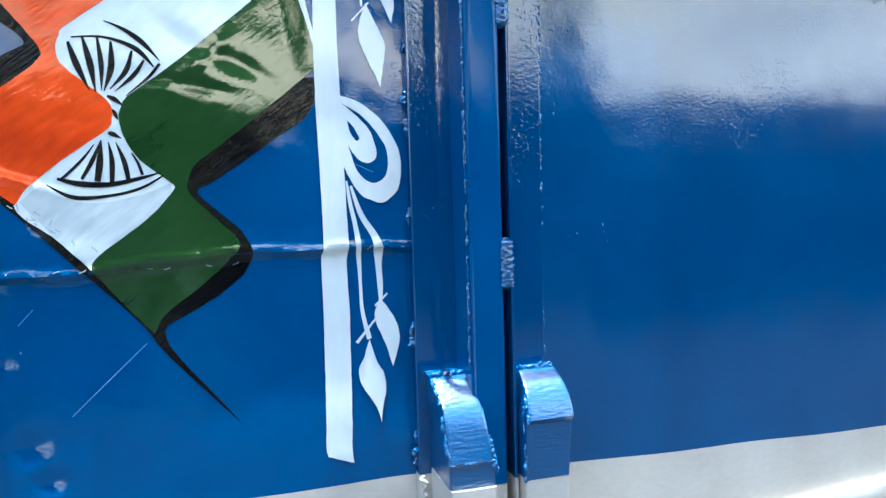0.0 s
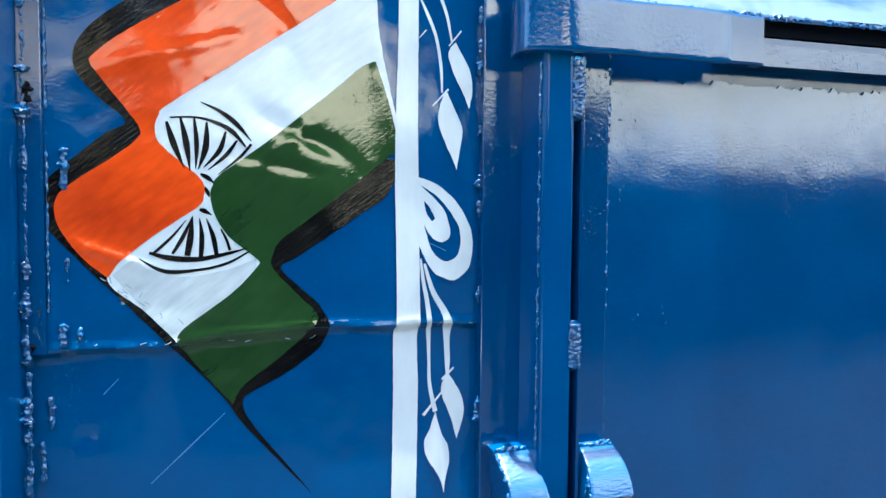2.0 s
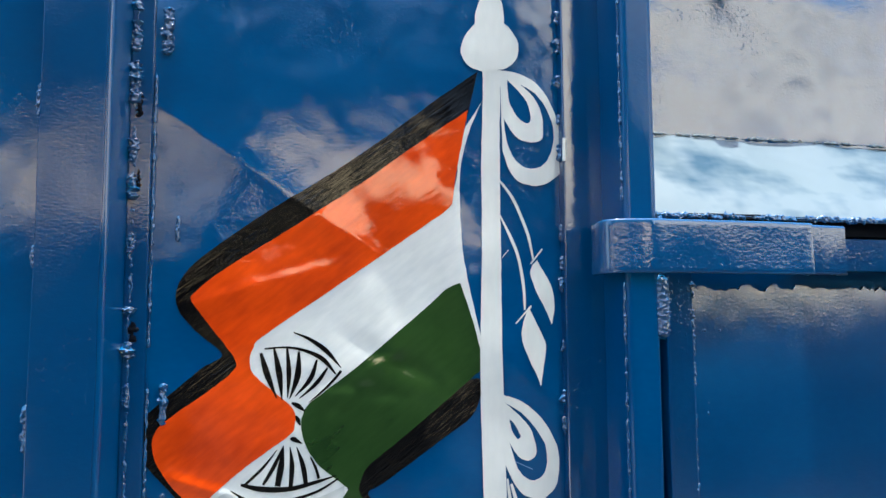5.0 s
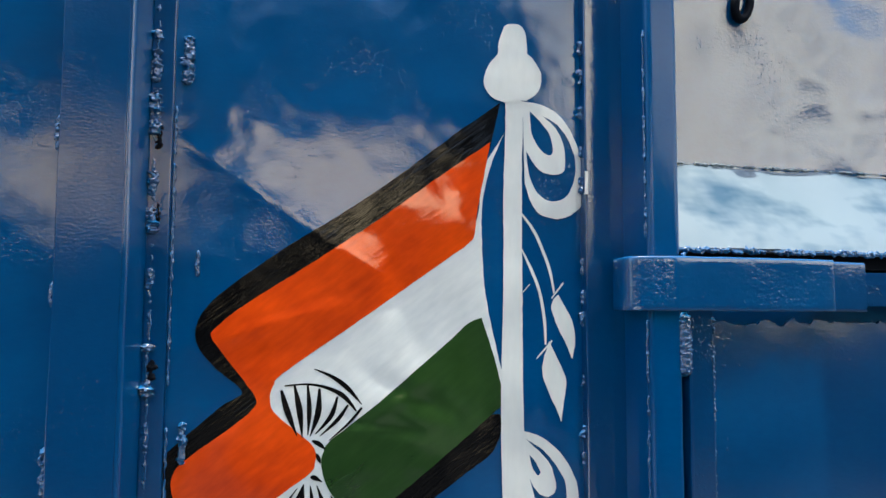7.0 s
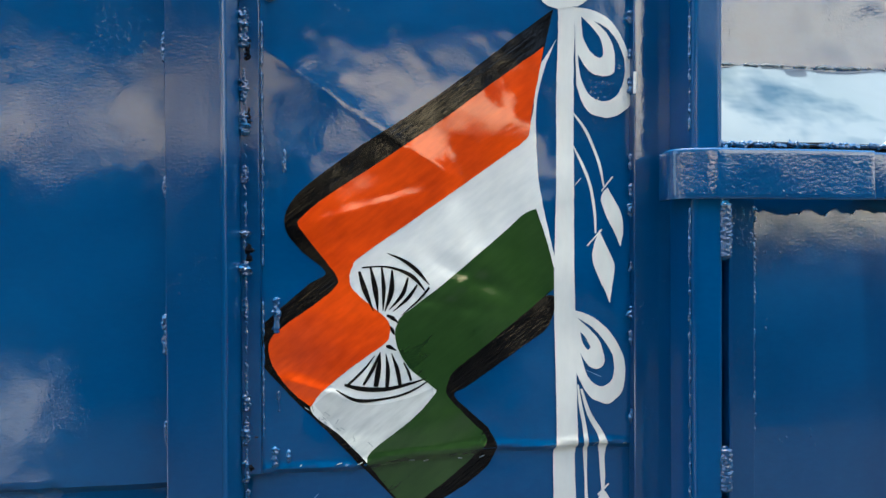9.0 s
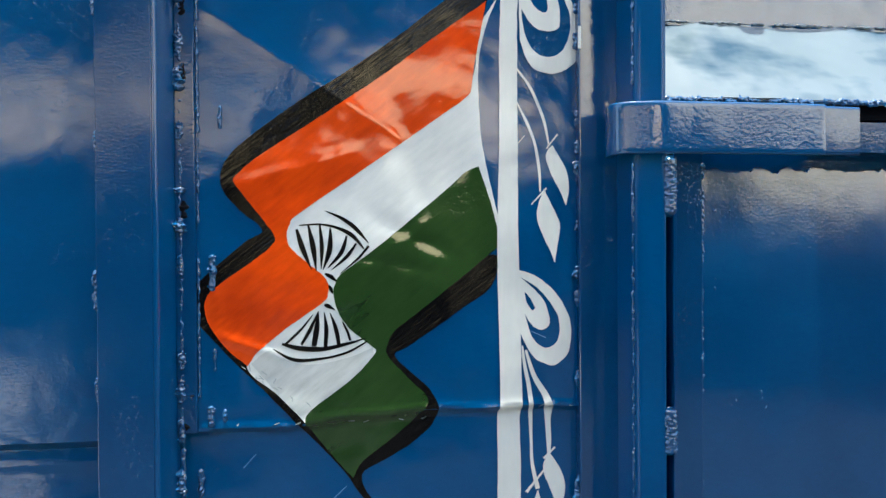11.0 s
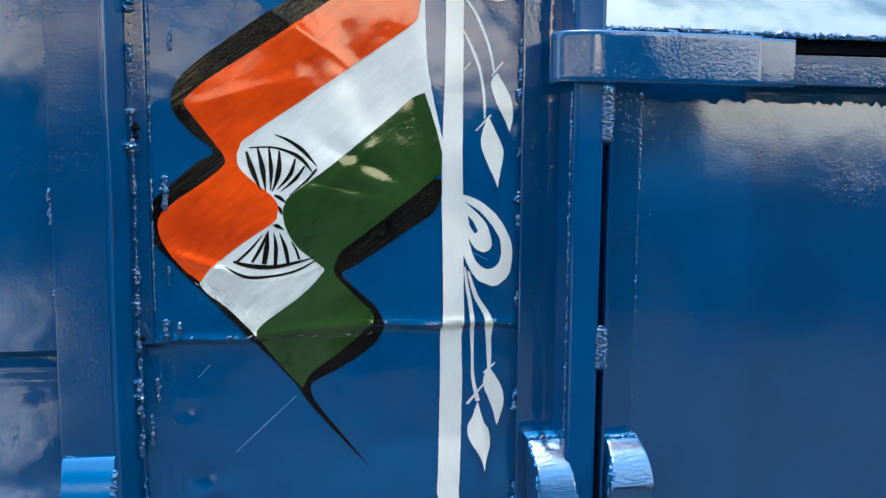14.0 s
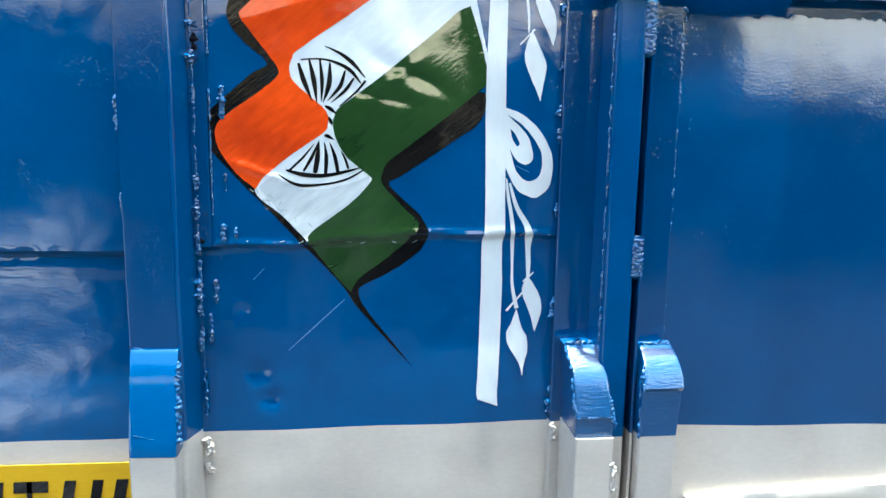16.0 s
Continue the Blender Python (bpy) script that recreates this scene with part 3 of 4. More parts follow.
loft("cover_plate", [ring(0.1690, 0.2065, -0.0500, -0.030, 1.3055),
                     ring(0.1685, 0.2075, -0.0560, -0.030, 1.3030),
                     ring(0.1678, 0.2088, -0.0640, -0.030, 1.2980),
                     ring(0.1670, 0.2100, -0.0715, -0.030, 1.2915),
                     ring(0.1660, 0.2112, -0.0780, -0.030, 1.2830),
                     ring(0.1655, 0.2122, -0.0828, -0.030, 1.2735),
                     ring(0.1650, 0.2130, -0.0858, -0.030, 1.2630),
                     ring(0.1650, 0.2130, -0.0800, -0.030, 1.2570),
                     ring(0.1650, 0.2110, -0.0765, -0.030, LINE + 0.012)], BLUE_PLATE, door, "rounded blue cover plate welded to the door edge", 0.0011, 9.0)
bar("edge_foot", rounded([(0.1650, -0.030), (0.1650, -0.0760), (0.2105, -0.0760), (0.2105, -0.030)], 0.003), 0.90, LINE + 0.012, BEIGE, door, seed=12.0)
weld((0.169, -0.050, 1.3060), (0.206, -0.050, 1.3060), 0.0034, edge, 201)
weld((0.1665, -0.074, 1.286), (0.1650, -0.086, 1.260), 0.0026, edge, 203, gaps=0.15)
weld((0.1650, -0.074, 1.275), (0.1650, -0.078, 1.20), 0.0021, edge, 202, gaps=0.2)
for k, (z0, z1, g) in enumerate(((1.752, 1.585, 0.15), (1.575, 1.50, 0.45), (1.49, 1.31, 0.6))):
    weld((0.2035, -0.0360, z0), (0.2035, -0.0345, z1), 0.0024 if k == 0 else 0.0016, edge, 210 + k, gaps=g)
# spatter and lumps in the door's paint
rng = random.Random(61)
for k, (x, z, c, spread) in enumerate(((0.240, 1.433, 3, 0.004), (0.277, 1.433, 3, 0.007), (0.226, 1.640, 5, 0.012), (0.215, 1.560, 4, 0.010))):
    for i in range(c):
        px, pz = x + rng.gauss(0, spread), z + rng.gauss(0, spread * 0.6)
        weld((px, door_depth(px, pz), pz + 0.0012), (px + rng.uniform(-0.001, 0.001), door_depth(px, pz), pz - rng.uniform(0.0005, 0.003)), rng.uniform(0.0006, 0.0011), door, 400 + 20 * k + i, material=BLUE_DOOR, name="paint_lump")
# tack welds that bridge the gap
def tack(z0, z1, seed):
    """A heavy weld run: a half-round column of rippled, uneven layers."""
    rows, n = [], round((z1 - z0) / 0.0011)
    for j in range(n + 1):
        z = z0 + (z1 - z0) * j / n
        fade = soft(0, 4, j) * soft(n, n - 4, j)
        ring_row = []
        for k in range(15):
            t = math.pi * k / 14
            c, w = -math.cos(t), math.sin(t)
            lump = 1 + 0.30 * noise.noise(Vector((c * 1.2, (z - 0.003 * c * c) * 330, seed))) + 0.28 * noise.noise(Vector((c * 3, z * 620, seed + 4)))
            ring_row.append((0.1560 + 0.0072 * c * (0.35 + 0.65 * fade) * lump, -0.0590 - 0.0062 * w * fade * lump, z))
        rows.append(ring_row)
    loft("weld_bead", rows, BLUE_ROUGH, edge, "heavy tack weld across the gap", sharp=70)


tack(1.386, 1.437, 2.0)
tack(1.634, 1.6975, 6.0)
# lower rail with an uneven upper edge that catches the light
sheet("lower_rail", 0.245, 2.40, 0.95, lambda x: 1.103 + 0.055 * (min(x, 0.8) - 0.25) + 0.004 * noise.noise(Vector((x * 11, 3, 0))) + 0.003 * noise.noise(Vector((x * 50, 1, 0))) + 0.0015 * noise.noise(Vector((x * 160, 1, 0))), 0.006,
      lambda x, z: -0.046 + 0.45 * max(0, z - 1.1 - 0.055 * (min(x, 0.8) - 0.25)) + 0.001 * noise.noise(Vector((x * 20, z * 20, 0))), 0.016, BEIGE, door, "beige rail along the foot of the door")


# the sloping ledge over the door and the panel above it
def ledge_point(x, u):
    y = -0.030 + 0.092 * u
    z = 1.764 + 0.108 * u
    n = ripple(x, u * 0.14, 41.0, ((0.0065, 0.15), (0.0024, 0.06), (0.0006, 0.018)))
    return (x, y - n * 0.78, z + n * 0.62)


nx, nu = 420, 28
lv = [ledge_point(0.1535 + 2.24 * (i / nx) ** 1.3, j / nu) for i in range(nx + 1) for j in range(nu + 1)]
lf = [(i * (nu + 1) + j, (i + 1) * (nu + 1) + j, (i + 1) * (nu + 1) + j + 1, i * (nu + 1) + j + 1) for i in range(nx) for j in range(nu)]
back = len(lv)
lv += [(x, y + 0.004, z - 0.004) for x, y, z in lv]
edge_ring = [i * (nu + 1) for i in range(nx + 1)]
lf += [(edge_ring[i], edge_ring[i + 1], back + edge_ring[i + 1], back + edge_ring[i]) for i in range(nx)]
# pale blotches in the base colour stand in for the ledge's sky sheen
LEDGE = enamel("blue_enamel_sheen", (0.016, 0.052, 0.088), (0.120, 0.155, 0.180), grain=(8, 20, 20), marks=0.9, span=(0.74, 1.12), peel=0.10, fine=0.05, coat=0.9, coat_rough=0.15, coat_ior=1.65, rough=0.5, depth=0.002)
ledge = link_mesh("door_ledge", lv, lf, LEDGE, door, "sloping blue ledge shining in the sun, pale sheen put into its colour", sharp=60)
sheet("upper_panel", 0.1530, 2.40, 1.868, TOP, 0.006,
      lambda x, z: 0.060 - 0.02 * (z - 1.87) + ripple(x, z, 57.0, ((0.0065, 0.17), (0.0026, 0.07), (0.0005, 0.02))), 0.003,
      enamel("blue_enamel_dented", (0.0006, 0.058, 0.176), (0.0011, 0.071, 0.206), grain=(110, 110, 150), peel=0.14, fine=0.04, coat=1.0, coat_rough=0.09, coat_ior=1.97, nibs=0.35), door, "dented blue panel above the ledge")
for k in range(6):
    x0 = 0.157 + 0.09 * k
    weld((x0, 0.058, 1.872), (x0 + 0.085, 0.058, 1.872), 0.0018, ledge, 240 + k, material=LEDGE, gaps=0.35)
    weld((x0, -0.030, 1.7625), (x0 + 0.09, -0.030, 1.7615), 0.0030, ledge, 250 + k, gaps=0.12)
# recessed strip added behind the ragged edge so the band falls dark
box_mesh("dark_band_recess", (0.2045, -0.016, 1.655), (2.40, 0.04, 1.7425), BLUE_UP, door, "recessed blue strip added to make the dark band below the strap")
# near-black strip put in as the shade of the gap under the ledge
box_mesh("gap_shade", (0.154, -0.014, 1.7455), (2.40, 0.05, 1.7585), DARK, door)

# the strap: a flat bar bent round the post's tube
strap_plan = [(0.1000, -0.020), (0.0955, -0.046), (0.0958, -0.0555), (0.0990, -0.0620), (0.1060, -0.0668), (0.1280, -0.0738), (0.1345, -0.0758), (0.1420, -0.0764), (0.1600, -0.0762), (0.2500, -0.0752), (0.3170, -0.0742), (0.3225, -0.0725)]


def strap_ring(k, thick=0.0085):
    p = Vector(strap_plan[k])
    d = (Vector(strap_plan[min(k + 1, len(strap_plan) - 1)]) - Vector(strap_plan[max(k - 1, 0)])).normalized()
    q = p + Vector((-d.y, d.x)) * thick
    z0, z1 = 1.6985, 1.7515
    prof = [(0, z0 + 0.0015), (0.0, z0 + 0.006), (0.06, z1 - 0.006), (0.06, z1 - 0.0022), (0.10, z1 - 0.0008), (0.22, z1), (1, z1), (1, z0), (0.18, z0), (0.05, z0 + 0.0004)]
    return [(*p.lerp(q, t), z) for t, z in prof]


rings = []
for k in range(len(strap_plan) - 1):
    a, b = strap_ring(k), strap_ring(k + 1)
    n = max(1, round((Vector(strap_plan[k + 1]) - Vector(strap_plan[k])).length / 0.012))
    rings += [[tuple(Vector(p).lerp(Vector(q), i / n)) for p, q in zip(a, b)] for i in range(n)]
rings.append(strap_ring(len(strap_plan) - 1))
strap = loft("hinge_strap", rings, enamel("blue_enamel_strap", (0.0006, 0.058, 0.176), (0.0011, 0.071, 0.206), grain=(95, 95, 110), peel=0.18, fine=0.06, coat_rough=0.06, coat_ior=1.75, nibs=0.25), door, "thick blue steel strap bent round the post", 0.0005, 15.0, sharp=50)
loft("strap_tail", [[(x, y, z) for y, z in ((-0.060, 1.6980), (-0.0718, 1.6985), (-0.0728, 1.6998), (-0.0728, 1.7015), (-0.0721, 1.7462), (-0.0720, 1.7478), (-0.0705, 1.7492), (-0.0690, 1.7493), (-0.060, 1.7492))] for x in (0.319, 0.326, 0.333, 0.340, 0.347, 0.354, 0.361)], BLUE_STIPPLE, door, "stepped end of the strap", 0.0007, 16.0, sharp=50)
weld((0.150, -0.066, 1.7535), (0.158, -0.060, 1.7535), 0.003, strap, 270)
rail_plan = rounded([(0.340, -0.046), (2.40, -0.046), (2.40, -0.030), (0.340, -0.012)], 0.001, 1)
bar("latch_rail", rail_plan, 1.7045, 1.7275, BLUE_STIPPLE, door, "flat blue rail behind the strap", step=0.01, wobble=0.0004)
# a hasp's link on the upper panel
link = []
for k in range(20):
    t = math.tau * k / 20
    c = Vector((0.314 + 0.010 * math.cos(t) + 0.003 * math.sin(t), 0.0505, 2.072 + 0.020 * math.sin(t)))
    out = Vector((math.cos(t), 0, math.sin(t)))
    link.append([tuple(c + 0.0055 * (math.cos(w) * out + math.sin(w) * Vector((0, 1, 0)))) for w in [math.tau * i / 8 for i in range(8)]])
v = [p for r in link for p in r]
f = [(i * 8 + j, i * 8 + (j + 1) % 8, ((i + 1) % 20) * 8 + (j + 1) % 8, ((i + 1) % 20) * 8 + j) for i in range(20) for j in range(8)]
link_mesh("hasp_link", v, f, DARK, door, "small dark iron link", sharp=80)
weld((0.312, 0.055, 2.104), (0.312, 0.055, 2.094), 0.006, door, 280)


# ---------------------------------------------------------------- painted flag and staff
def mm(p):
    return Vector((p[0] / 1000, p[1] / 1000))


def spline(points, corners=(), n=9):
    """A smooth closed line through the points (millimetres); it turns sharply at the corners."""
    p = [mm(q) for q in points]
    c = len(p)
    out = []
    for k in range(c):
        a, b, d, e = p[k - 1], p[k], p[(k + 1) % c], p[(k + 2) % c]
        m0 = (d - b) if k in corners else (d - a) * 0.5
        m1 = (d - b) if (k + 1) % c in corners else (e - b) * 0.5
        for i in range(n):
            t = i / n
            q = b * (2 * t**3 - 3 * t * t + 1) + m0 * (t**3 - 2 * t * t + t) + d * (3 * t * t - 2 * t**3) + m1 * (t**3 - t * t)
            w = noise.noise_vector(Vector((q.x * 120, q.y * 120, 3))) * 0.0005 + noise.noise_vector(Vector((q.x * 420, q.y * 420, 8))) * 0.00025
            out.append(q + w.to_2d())
    return out


def inside(p, poly):
    hit, j = False, len(poly) - 1
    for i in range(len(poly)):
        a, b = poly[i], poly[j]
        if (a.y > p.y) != (b.y > p.y) and p.x < (b.x - a.x) * (p.y - a.y) / (b.y - a.y) + a.x:
            hit = not hit
        j = i
    return hit


def painted(name, outline, lift, material, parent, label="", holes=(), grid=0.004):
    """A flat film of paint with that outline, lying on the panel."""
    rims = [outline, *holes]
    pts, edges = [], []
    for r in rims:
        o = len(pts)
        pts += r
        edges += [(o + k, o + (k + 1) % len(r)) for k in range(len(r))]
    xs, zs = [p.x for p in outline], [p.y for p in outline]
    x = math.floor(min(xs) / grid) * grid
    while x < max(xs):
        z = math.floor(min(zs) / grid) * grid
        while z < max(zs):
            q = Vector((x, z))
            if inside(q, outline) and not any(inside(q, h) for h in holes):
                pts.append(q)
            z += grid
        x += grid
    vs, _, fs, *_ = geometry.delaunay_2d_cdt(pts, edges, [], 0, 1e-6)
    keep = []
    for fc in fs:
        c = sum((vs[k] for k in fc), Vector((0, 0))) / len(fc)
        if inside(c, outline) and not any(inside(c, h) for h in holes):
            keep.append(tuple(fc))
    return link_mesh(name, [(p.x, main_depth(p.x, p.y) - lift, p.y) for p in vs], keep, material, parent, label, sharp=80)


def stroke(name, row, lift, material, parent, scale=0.00064, n=6):
    """A brush stroke through (x, z, width) rows; it tapers as the widths say."""
    p = [Vector((a / 1000, b / 1000, w * scale / 2)) for a, b, w in row]
    line = []
    for k in range(len(p) - 1):
        a, b, d, e = p[max(k - 1, 0)], p[k], p[k + 1], p[min(k + 2, len(p) - 1)]
        for i in range(n + (k == len(p) - 2)):
            t = i / n
            line.append(b * (2 * t**3 - 3 * t * t + 1) + (d - a) * 0.5 * (t**3 - 2 * t * t + t) + d * (3 * t * t - 2 * t**3) + (e - b) * 0.5 * (t**3 - t * t))
    left, right = [], []
    for k, q in enumerate(line):
        d = (line[min(k + 1, len(line) - 1)] - line[max(k - 1, 0)]).to_2d().normalized()
        s = Vector((-d.y, d.x)) * max(q.z, 0.0004)
        left.append(q.to_2d() + s)
        right.append(q.to_2d() - s)
    v = [(p.x, main_depth(p.x, p.y) - lift, p.y) for p in left + right]
    c = len(left)
    return link_mesh(name, v, [(k, k + 1, c + k + 1, c + k) for k in range(c - 1)], material, parent, sharp=80)


flag = thing("painted_flag", "hand-painted waving flag in saffron, white and green", "flag painting")
painted('border', spline([(-14, 1911), (-65, 1873), (-122, 1828), (-177, 1789), (-229, 1755), (-283, 1714), (-302, 1691), (-305, 1672), (-297, 1656), (-281, 1640), (-263, 1623), (-282, 1610), (-319, 1578), (-334, 1562), (-336, 1546), (-329, 1528), (-299, 1493), (-267, 1460), (-229, 1419), (-183, 1369), (-162, 1339), (-120, 1291), (-96, 1264), (-119, 1294), (-146, 1328), (-160, 1350), (-160, 1364), (-142, 1374), (-113, 1390), (-87, 1411), (-79, 1431), (-87, 1449), (-95, 1458), (-122, 1483), (-125, 1492), (-109, 1500), (-51, 1539), (-24, 1558), (-14, 1578), (-14, 1595), (-52, 1602), (-87, 1691), (-44, 1808), (-30, 1845)], corners=(0, 22)), 0.0006, BLACK_PAINT, flag, 'thick black outline')
white = painted('white_band', spline([(-10, 1879), (-21, 1854), (-30, 1824), (-34, 1796), (-33, 1757), (-31, 1725), (-26, 1693), (-18, 1658), (-13, 1634), (-12, 1603), (-33, 1673), (-105, 1627), (-174, 1575), (-186, 1561), (-185, 1542), (-173, 1521), (-147, 1497), (-152, 1482), (-185, 1452), (-213, 1433), (-221, 1421), (-248, 1450), (-280, 1483), (-250, 1534), (-206, 1557), (-241, 1611), (-226, 1649), (-139, 1714), (-47, 1776), (-34, 1837)], corners=(0, 9, 10, 20, 23)), 0.0010, WHITE_PAINT, flag, 'white band and cord')
painted('white_tail', spline([(-276, 1484), (-258, 1497), (-244, 1489), (-222, 1482), (-198, 1483), (-172, 1489), (-149, 1498), (-152, 1483), (-185, 1453), (-213, 1434), (-221, 1422), (-248, 1451)], corners=(0, 6, 10)), 0.0012, THIN_WHITE, flag, 'thin grey-white paint at the foot of the band')
painted('saffron_band', spline([(-25, 1869), (-31, 1837), (-38, 1802), (-42, 1771), (-50, 1763), (-88, 1736), (-164, 1683), (-226, 1640), (-235, 1629), (-238, 1617), (-233, 1603), (-203, 1577), (-196, 1567), (-196, 1557), (-201, 1547), (-237, 1522), (-268, 1497), (-279, 1482), (-299, 1499), (-317, 1524), (-322, 1543), (-319, 1556), (-306, 1568), (-269, 1594), (-253, 1608), (-251, 1617), (-260, 1631), (-280, 1657), (-291, 1673), (-288, 1681), (-265, 1701), (-203, 1742), (-140, 1785), (-77, 1832)], corners=(0, 3, 17)), 0.0014, SAFFRON_PAINT, flag, 'saffron band')
painted('green_band', spline([(-34, 1691), (-23, 1658), (-14, 1625), (-12, 1605), (-39, 1583), (-103, 1533), (-125, 1516), (-133, 1503), (-133, 1488), (-108, 1461), (-92, 1444), (-94, 1431), (-123, 1404), (-158, 1378), (-166, 1368), (-171, 1358), (-196, 1387), (-221, 1420), (-215, 1433), (-172, 1465), (-147, 1492), (-149, 1498), (-173, 1518), (-186, 1538), (-190, 1556), (-188, 1567), (-180, 1578), (-137, 1610), (-73, 1663), (-48, 1685)], corners=(0, 3, 15, 17)), 0.0014, GREEN_PAINT, flag, 'dark green band')
# the wheel on the white band, pinched by the flag's fold
stroke('wheel_rim', [(-225, 1628, 2), (-203, 1629, 3), (-185, 1625, 5), (-170, 1617, 7), (-158, 1603, 2)], 0.0016, BLACK_PAINT, flag)
stroke('wheel_rim', [(-198, 1643, 1), (-182, 1636, 5), (-167, 1625, 7), (-153, 1609, 1)], 0.0016, BLACK_PAINT, flag)
stroke('wheel_spoke', [(-228, 1624, 4), (-222, 1604, 9), (-213, 1582, 1)], 0.0016, BLACK_PAINT, flag)
stroke('wheel_spoke', [(-216, 1628, 3), (-211, 1605, 9), (-208, 1580, 1)], 0.0016, BLACK_PAINT, flag)
stroke('wheel_spoke', [(-204, 1628, 3), (-202, 1605, 7), (-203, 1582, 1)], 0.0016, BLACK_PAINT, flag)
stroke('wheel_spoke', [(-193, 1625, 3), (-194, 1602, 9), (-201, 1581, 1)], 0.0016, BLACK_PAINT, flag)
stroke('wheel_spoke', [(-176, 1617, 3), (-182, 1599, 7), (-196, 1583, 1)], 0.0016, BLACK_PAINT, flag)
stroke('wheel_spoke', [(-166, 1609, 3), (-176, 1595, 6), (-192, 1581, 1)], 0.0016, BLACK_PAINT, flag)
stroke('wheel_spoke', [(-153, 1606, 4), (-164, 1593, 4), (-183, 1577, 1)], 0.0016, BLACK_PAINT, flag)
stroke('wheel_hub', [(-199, 1577, 3), (-193, 1574, 7), (-187, 1569, 2)], 0.0016, BLACK_PAINT, flag)
stroke('wheel_hub', [(-195, 1565, 2), (-193, 1561, 6), (-191, 1556, 2)], 0.0016, BLACK_PAINT, flag)
stroke('wheel_hub', [(-200, 1544, 3), (-196, 1543, 7), (-189, 1539, 1)], 0.0016, BLACK_PAINT, flag)
stroke('wheel_spoke', [(-212, 1534, 1), (-224, 1519, 4), (-241, 1503, 4)], 0.0016, BLACK_PAINT, flag)
stroke('wheel_spoke', [(-206, 1538, 1), (-214, 1520, 6), (-224, 1503, 4)], 0.0016, BLACK_PAINT, flag)
stroke('wheel_spoke', [(-206, 1538, 1), (-208, 1519, 9), (-211, 1501, 8)], 0.0016, BLACK_PAINT, flag)
stroke('wheel_spoke', [(-200, 1536, 1), (-198, 1519, 7), (-199, 1500, 6)], 0.0016, BLACK_PAINT, flag)
stroke('wheel_spoke', [(-194, 1536, 1), (-188, 1519, 7), (-185, 1502, 6)], 0.0016, BLACK_PAINT, flag)
stroke('wheel_spoke', [(-181, 1526, 2), (-176, 1516, 4), (-173, 1506, 4)], 0.0016, BLACK_PAINT, flag)
stroke('wheel_rim', [(-244, 1504, 4), (-225, 1499, 8), (-200, 1498, 7), (-175, 1503, 5), (-157, 1508, 1)], 0.0016, BLACK_PAINT, flag)
stroke('wheel_rim', [(-253, 1499, 1), (-231, 1487, 6), (-200, 1488, 4), (-175, 1494, 4), (-155, 1505, 2)], 0.0016, BLACK_PAINT, flag)

staff = thing('painted_flagpole', 'white hand-painted flagpole with scrolls and leaves', 'flagpole painting')
painted('pole', spline([(-9, 1914), (-9, 1880), (-11, 1822), (-11, 1758), (-12, 1693), (-14, 1629), (-14, 1577), (-12, 1472), (-12, 1432), (-14, 1418), (-14, 1366), (-15, 1304), (-16, 1255), (-17, 1232), (-15, 1222), (10, 1213), (9, 1233), (10, 1258), (11, 1303), (12, 1365), (11, 1412), (13, 1431), (12, 1472), (11, 1524), (9, 1629), (9, 1694), (9, 1746), (9, 1791), (9, 1848), (10, 1880), (10, 1914)], corners=(0, 14, 15, 30)), 0.0018, STAFF_PAINT, staff)
painted('finial', spline([(-10, 1911), (-22, 1915), (-30, 1923), (-32, 1934), (-27, 1949), (-17, 1962), (-16, 1974), (-12, 1986), (-8, 1993), (3, 1995), (10, 1992), (14, 1983), (15, 1965), (23, 1958), (30, 1945), (30, 1933), (24, 1922), (14, 1915)], corners=(0, 5, 12, 17)), 0.0022, STAFF_PAINT, staff)
painted('scroll', spline([(10, 1914), (29, 1912), (51, 1902), (67, 1879), (76, 1853), (80, 1834), (77, 1811), (64, 1798), (48, 1793), (29, 1797), (19, 1809), (12, 1828)], corners=(0, 11)), 0.0014, STAFF_PAINT, staff, holes=[spline([(33, 1900), (48, 1892), (59, 1879), (66, 1864), (69, 1846), (65, 1828), (57, 1816), (45, 1811), (31, 1815), (20, 1829), (15, 1849), (14, 1862), (23, 1848), (32, 1841), (44, 1839), (54, 1842), (57, 1850), (56, 1868), (48, 1886)], corners=(0, 11)), spline([(18, 1904), (29, 1894), (40, 1880), (43, 1864), (39, 1859), (29, 1865), (20, 1881)], corners=(0,))])
painted('scroll', spline([(9, 1579), (30, 1571), (50, 1554), (64, 1531), (68, 1511), (65, 1489), (55, 1477), (45, 1474), (31, 1479), (23, 1487), (18, 1495), (10, 1512)], corners=(0, 11)), 0.0014, STAFF_PAINT, staff, holes=[spline([(11, 1571), (29, 1560), (42, 1546), (52, 1530), (55, 1515), (52, 1500), (41, 1493), (30, 1498), (22, 1510), (16, 1531), (21, 1522), (28, 1515), (36, 1513), (43, 1518), (43, 1528), (38, 1544), (26, 1558)], corners=(0, 9)), spline([(16, 1555), (21, 1549), (28, 1537), (24, 1535), (18, 1544)], corners=(0, 2))])
stroke('stem', [(8, 1798, 3), (22, 1780, 5), (32, 1759, 5), (39, 1740, 5), (44, 1716, 3)], 0.0010, STAFF_PAINT, staff)
stroke('stem', [(8, 1762, 2), (19, 1740, 5), (28, 1717, 5), (33, 1688, 5), (34, 1664, 3)], 0.0010, STAFF_PAINT, staff)
stroke('stem', [(13, 1496, 3), (16, 1473, 6), (20, 1453, 7), (23, 1429, 8), (24, 1392, 5), (25, 1365, 6), (31, 1337, 8)], 0.0010, STAFF_PAINT, staff)
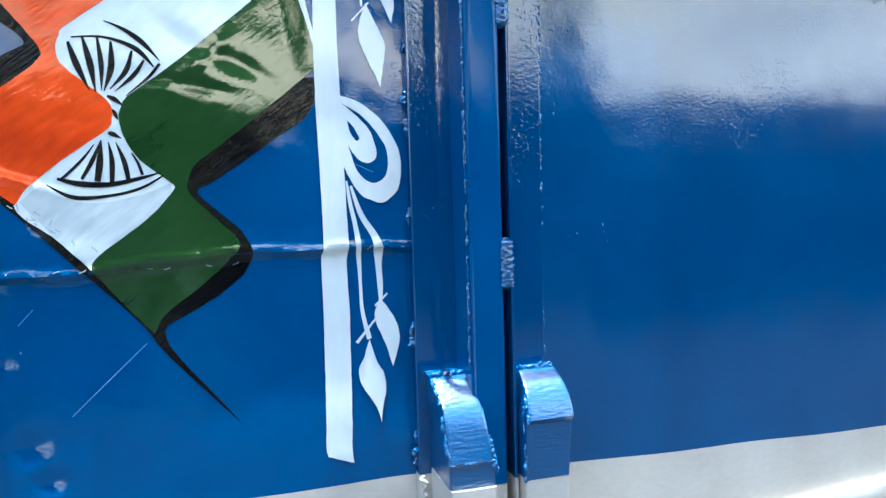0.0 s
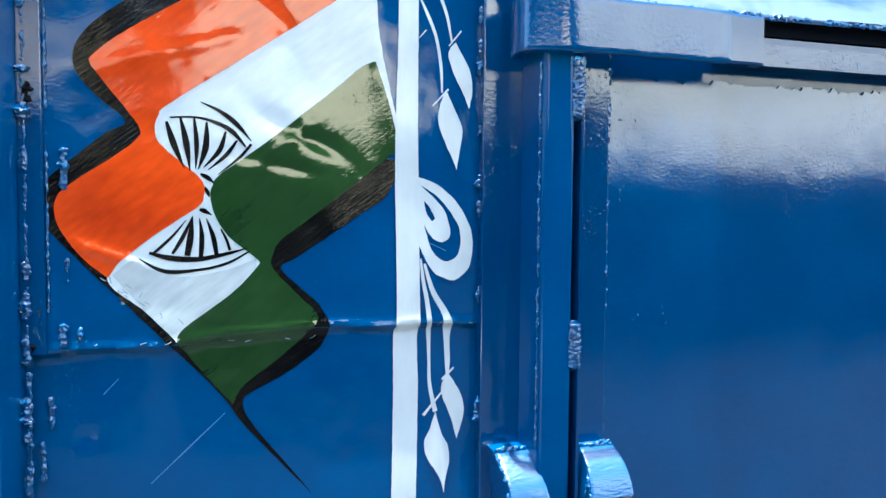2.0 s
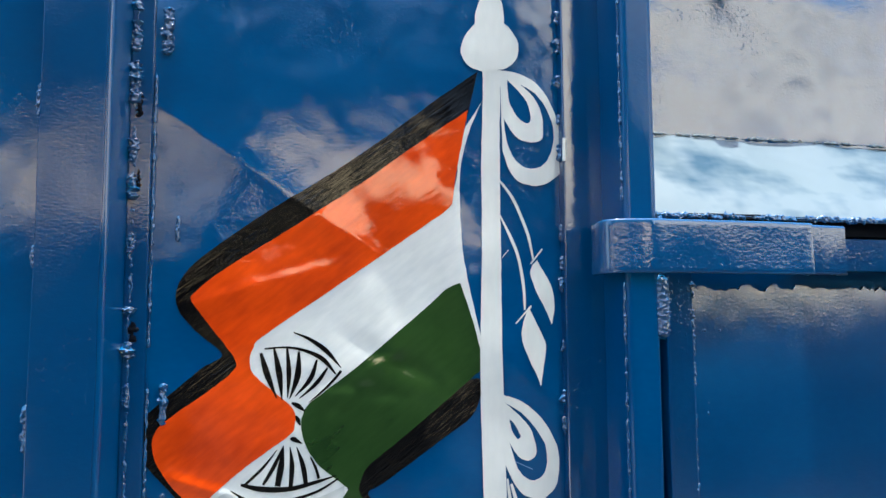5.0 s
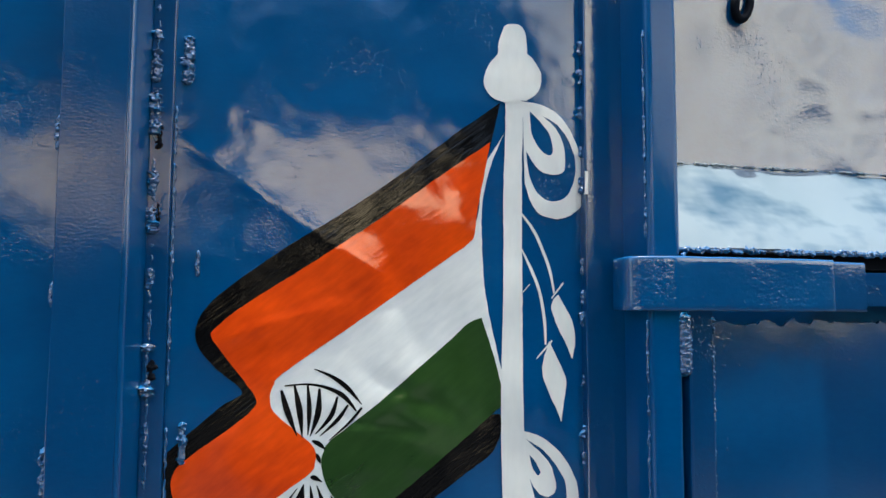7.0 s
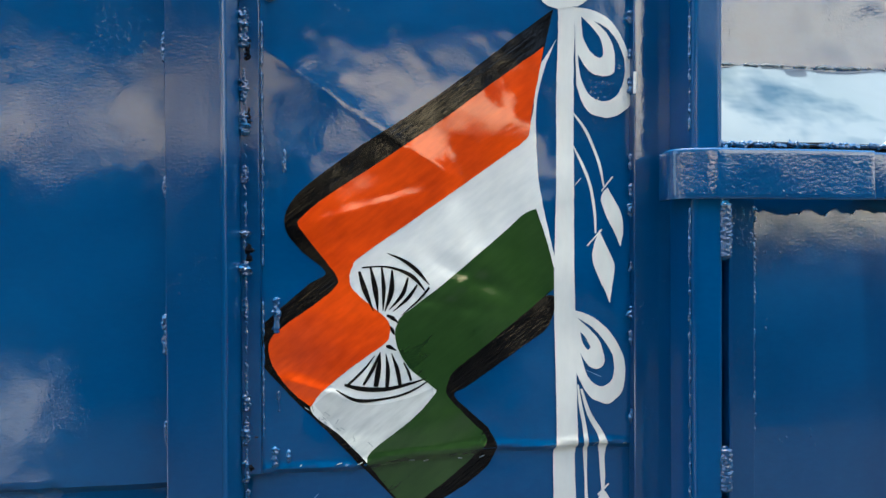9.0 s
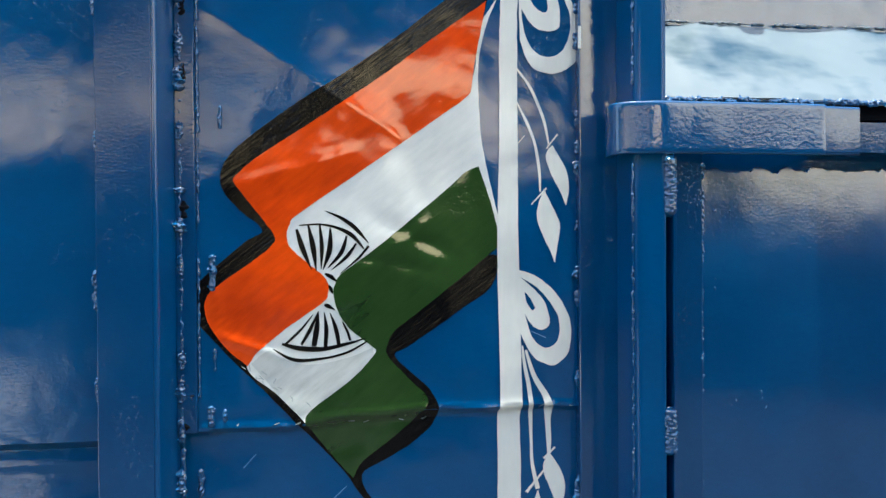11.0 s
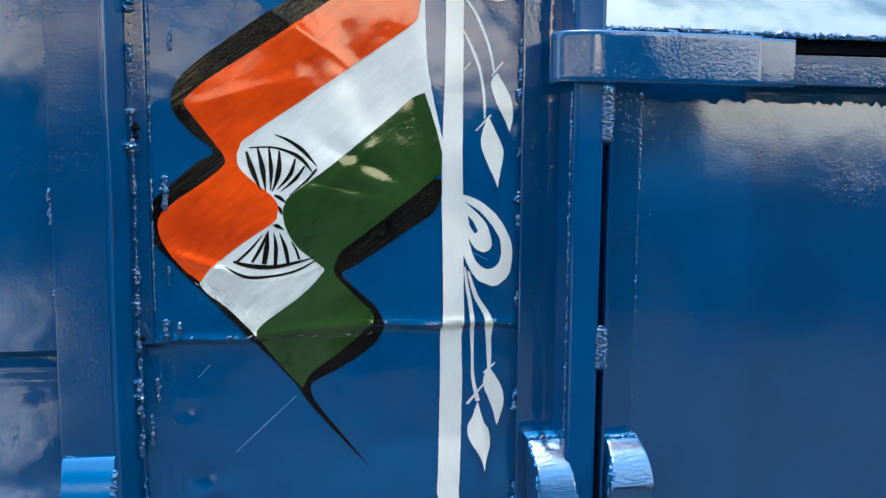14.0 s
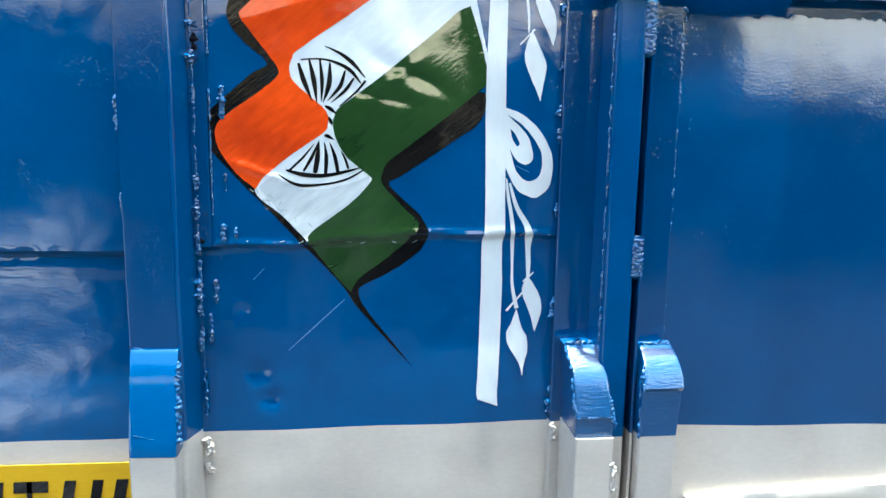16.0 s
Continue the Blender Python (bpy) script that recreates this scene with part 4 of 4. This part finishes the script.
stroke('stem', [(17, 1491, 4), (26, 1463, 8), (39, 1441, 11), (43, 1427, 15), (43, 1412, 10), (44, 1392, 9), (44, 1373, 5)], 0.0010, STAFF_PAINT, staff)
stroke('tendril', [(41, 1711, 2), (54, 1727, 3)], 0.0013, STAFF_PAINT, staff)
stroke('tendril', [(24, 1650, 2), (41, 1668, 3)], 0.0013, STAFF_PAINT, staff)
stroke('tendril', [(10, 1717, 1), (17, 1725, 1.5)], 0.0013, STAFF_PAINT, staff)
stroke('tendril', [(38, 1370, 4), (51, 1382, 3)], 0.0013, STAFF_PAINT, staff)
stroke('tendril', [(18, 1334, 5), (38, 1357, 3)], 0.0013, STAFF_PAINT, staff)
painted('leaf', spline([(48, 1715), (42, 1708), (41, 1699), (47, 1682), (56, 1665), (63, 1649), (66, 1664), (66, 1676), (63, 1689), (54, 1705)], corners=(0, 5)), 0.0014, STAFF_PAINT, staff)
painted('leaf', spline([(38, 1667), (32, 1651), (30, 1635), (37, 1615), (45, 1599), (50, 1586), (53, 1606), (56, 1622), (54, 1635), (46, 1651)], corners=(0, 5)), 0.0014, STAFF_PAINT, staff)
painted('leaf', spline([(31, 1337), (25, 1320), (19, 1307), (21, 1292), (29, 1278), (36, 1266), (40, 1251), (42, 1267), (46, 1285), (44, 1302), (38, 1313), (33, 1329)], corners=(0, 6)), 0.0014, STAFF_PAINT, staff)
painted('leaf', spline([(45, 1376), (38, 1366), (38, 1354), (46, 1334), (51, 1319), (54, 1307), (58, 1319), (62, 1337), (60, 1350), (53, 1364)], corners=(0, 5)), 0.0014, STAFF_PAINT, staff)

# fine scratches in the paint below the flag
for row in ([(-178, 1350, 1), (-215, 1316, 1.6), (-245, 1288, 0.6)], [(-272, 1388, 1), (-285, 1374, 1.4)], [(18, 1514, 0.6), (40, 1504, 0.6)]):
    stroke('scratch', row, 0.0006, enamel('scratched_enamel', (0.08, 0.20, 0.40), (0.16, 0.30, 0.50)), truck, scale=0.0008)

# painted glints and rubbed spots along the crease and at the flag's lower edge
GLINT_SCUFF = enamel('glint_enamel', (0.20, 0.24, 0.25), (0.40, 0.44, 0.44), rough=0.5, coat=0.3)
rng = random.Random(77)
for x0, x1, z0, slope, spread, count in ((-175, -75, 1424, 0.033, 2.0, 4), (-255, -210, 1462, -0.75, 4, 6), (18, 72, 1427, 0.033, 1.0, 3), (-290, -220, 1427, 0.033, 2.0, 3), (-284, -256, 1478, -0.5, 4.0, 8)):
    for k in range(count):
        x = rng.uniform(x0, x1)
        z = z0 + slope * (x - x0 if abs(slope) > 0.1 else x) + rng.gauss(0, spread)
        d, a = rng.uniform(1.0, 3.5), math.atan(slope) + rng.gauss(0, 0.6)
        dx, dz = d * math.cos(a), d * math.sin(a)
        stroke('glint_scuff', [(x - dx, z - dz, 0.2), (x, z + rng.uniform(-0.5, 0.5), rng.uniform(0.4, 1.0)), (x + dx, z + dz, 0.2)], 0.0021, GLINT_SCUFF, flag if x < -20 else truck, n=3)

# ---------------------------------------------------------------- painted sign beside the left post
sign = thing('painted_sign', 'yellow painted sign with illegible black lettering', 'sign')
box_mesh('sign_field', (-1.0, -0.0035, 0.98), (-0.4210, -0.0020, 1.153), SIGN_YELLOW, sign)
for k, (x, w, h, lean) in enumerate(((-0.594, 0.016, 0.046, 0.006), (-0.5500, 0.039, 0.014, 0.001), (-0.553, 0.006, 0.048, 0.002), (-0.513, 0.013, 0.048, 0.009), (-0.481, 0.012, 0.048, 0.009), (-0.454, 0.014, 0.050, 0.010), (-0.64, 0.035, 0.05, 0.006))):
    v = [(x + s * w / 2 + (lean if up else 0), y, 1.132 - (0 if up else h)) for y in (-0.0048, -0.0034) for s, up in ((-1, 0), (1, 0), (1, 1), (-1, 1))]
    link_mesh('letter_bar', v, [(0, 1, 2, 3), (4, 7, 6, 5), (0, 4, 5, 1), (1, 5, 6, 2), (2, 6, 7, 3), (3, 7, 4, 0)], BLACK_PAINT, sign, smooth=False)
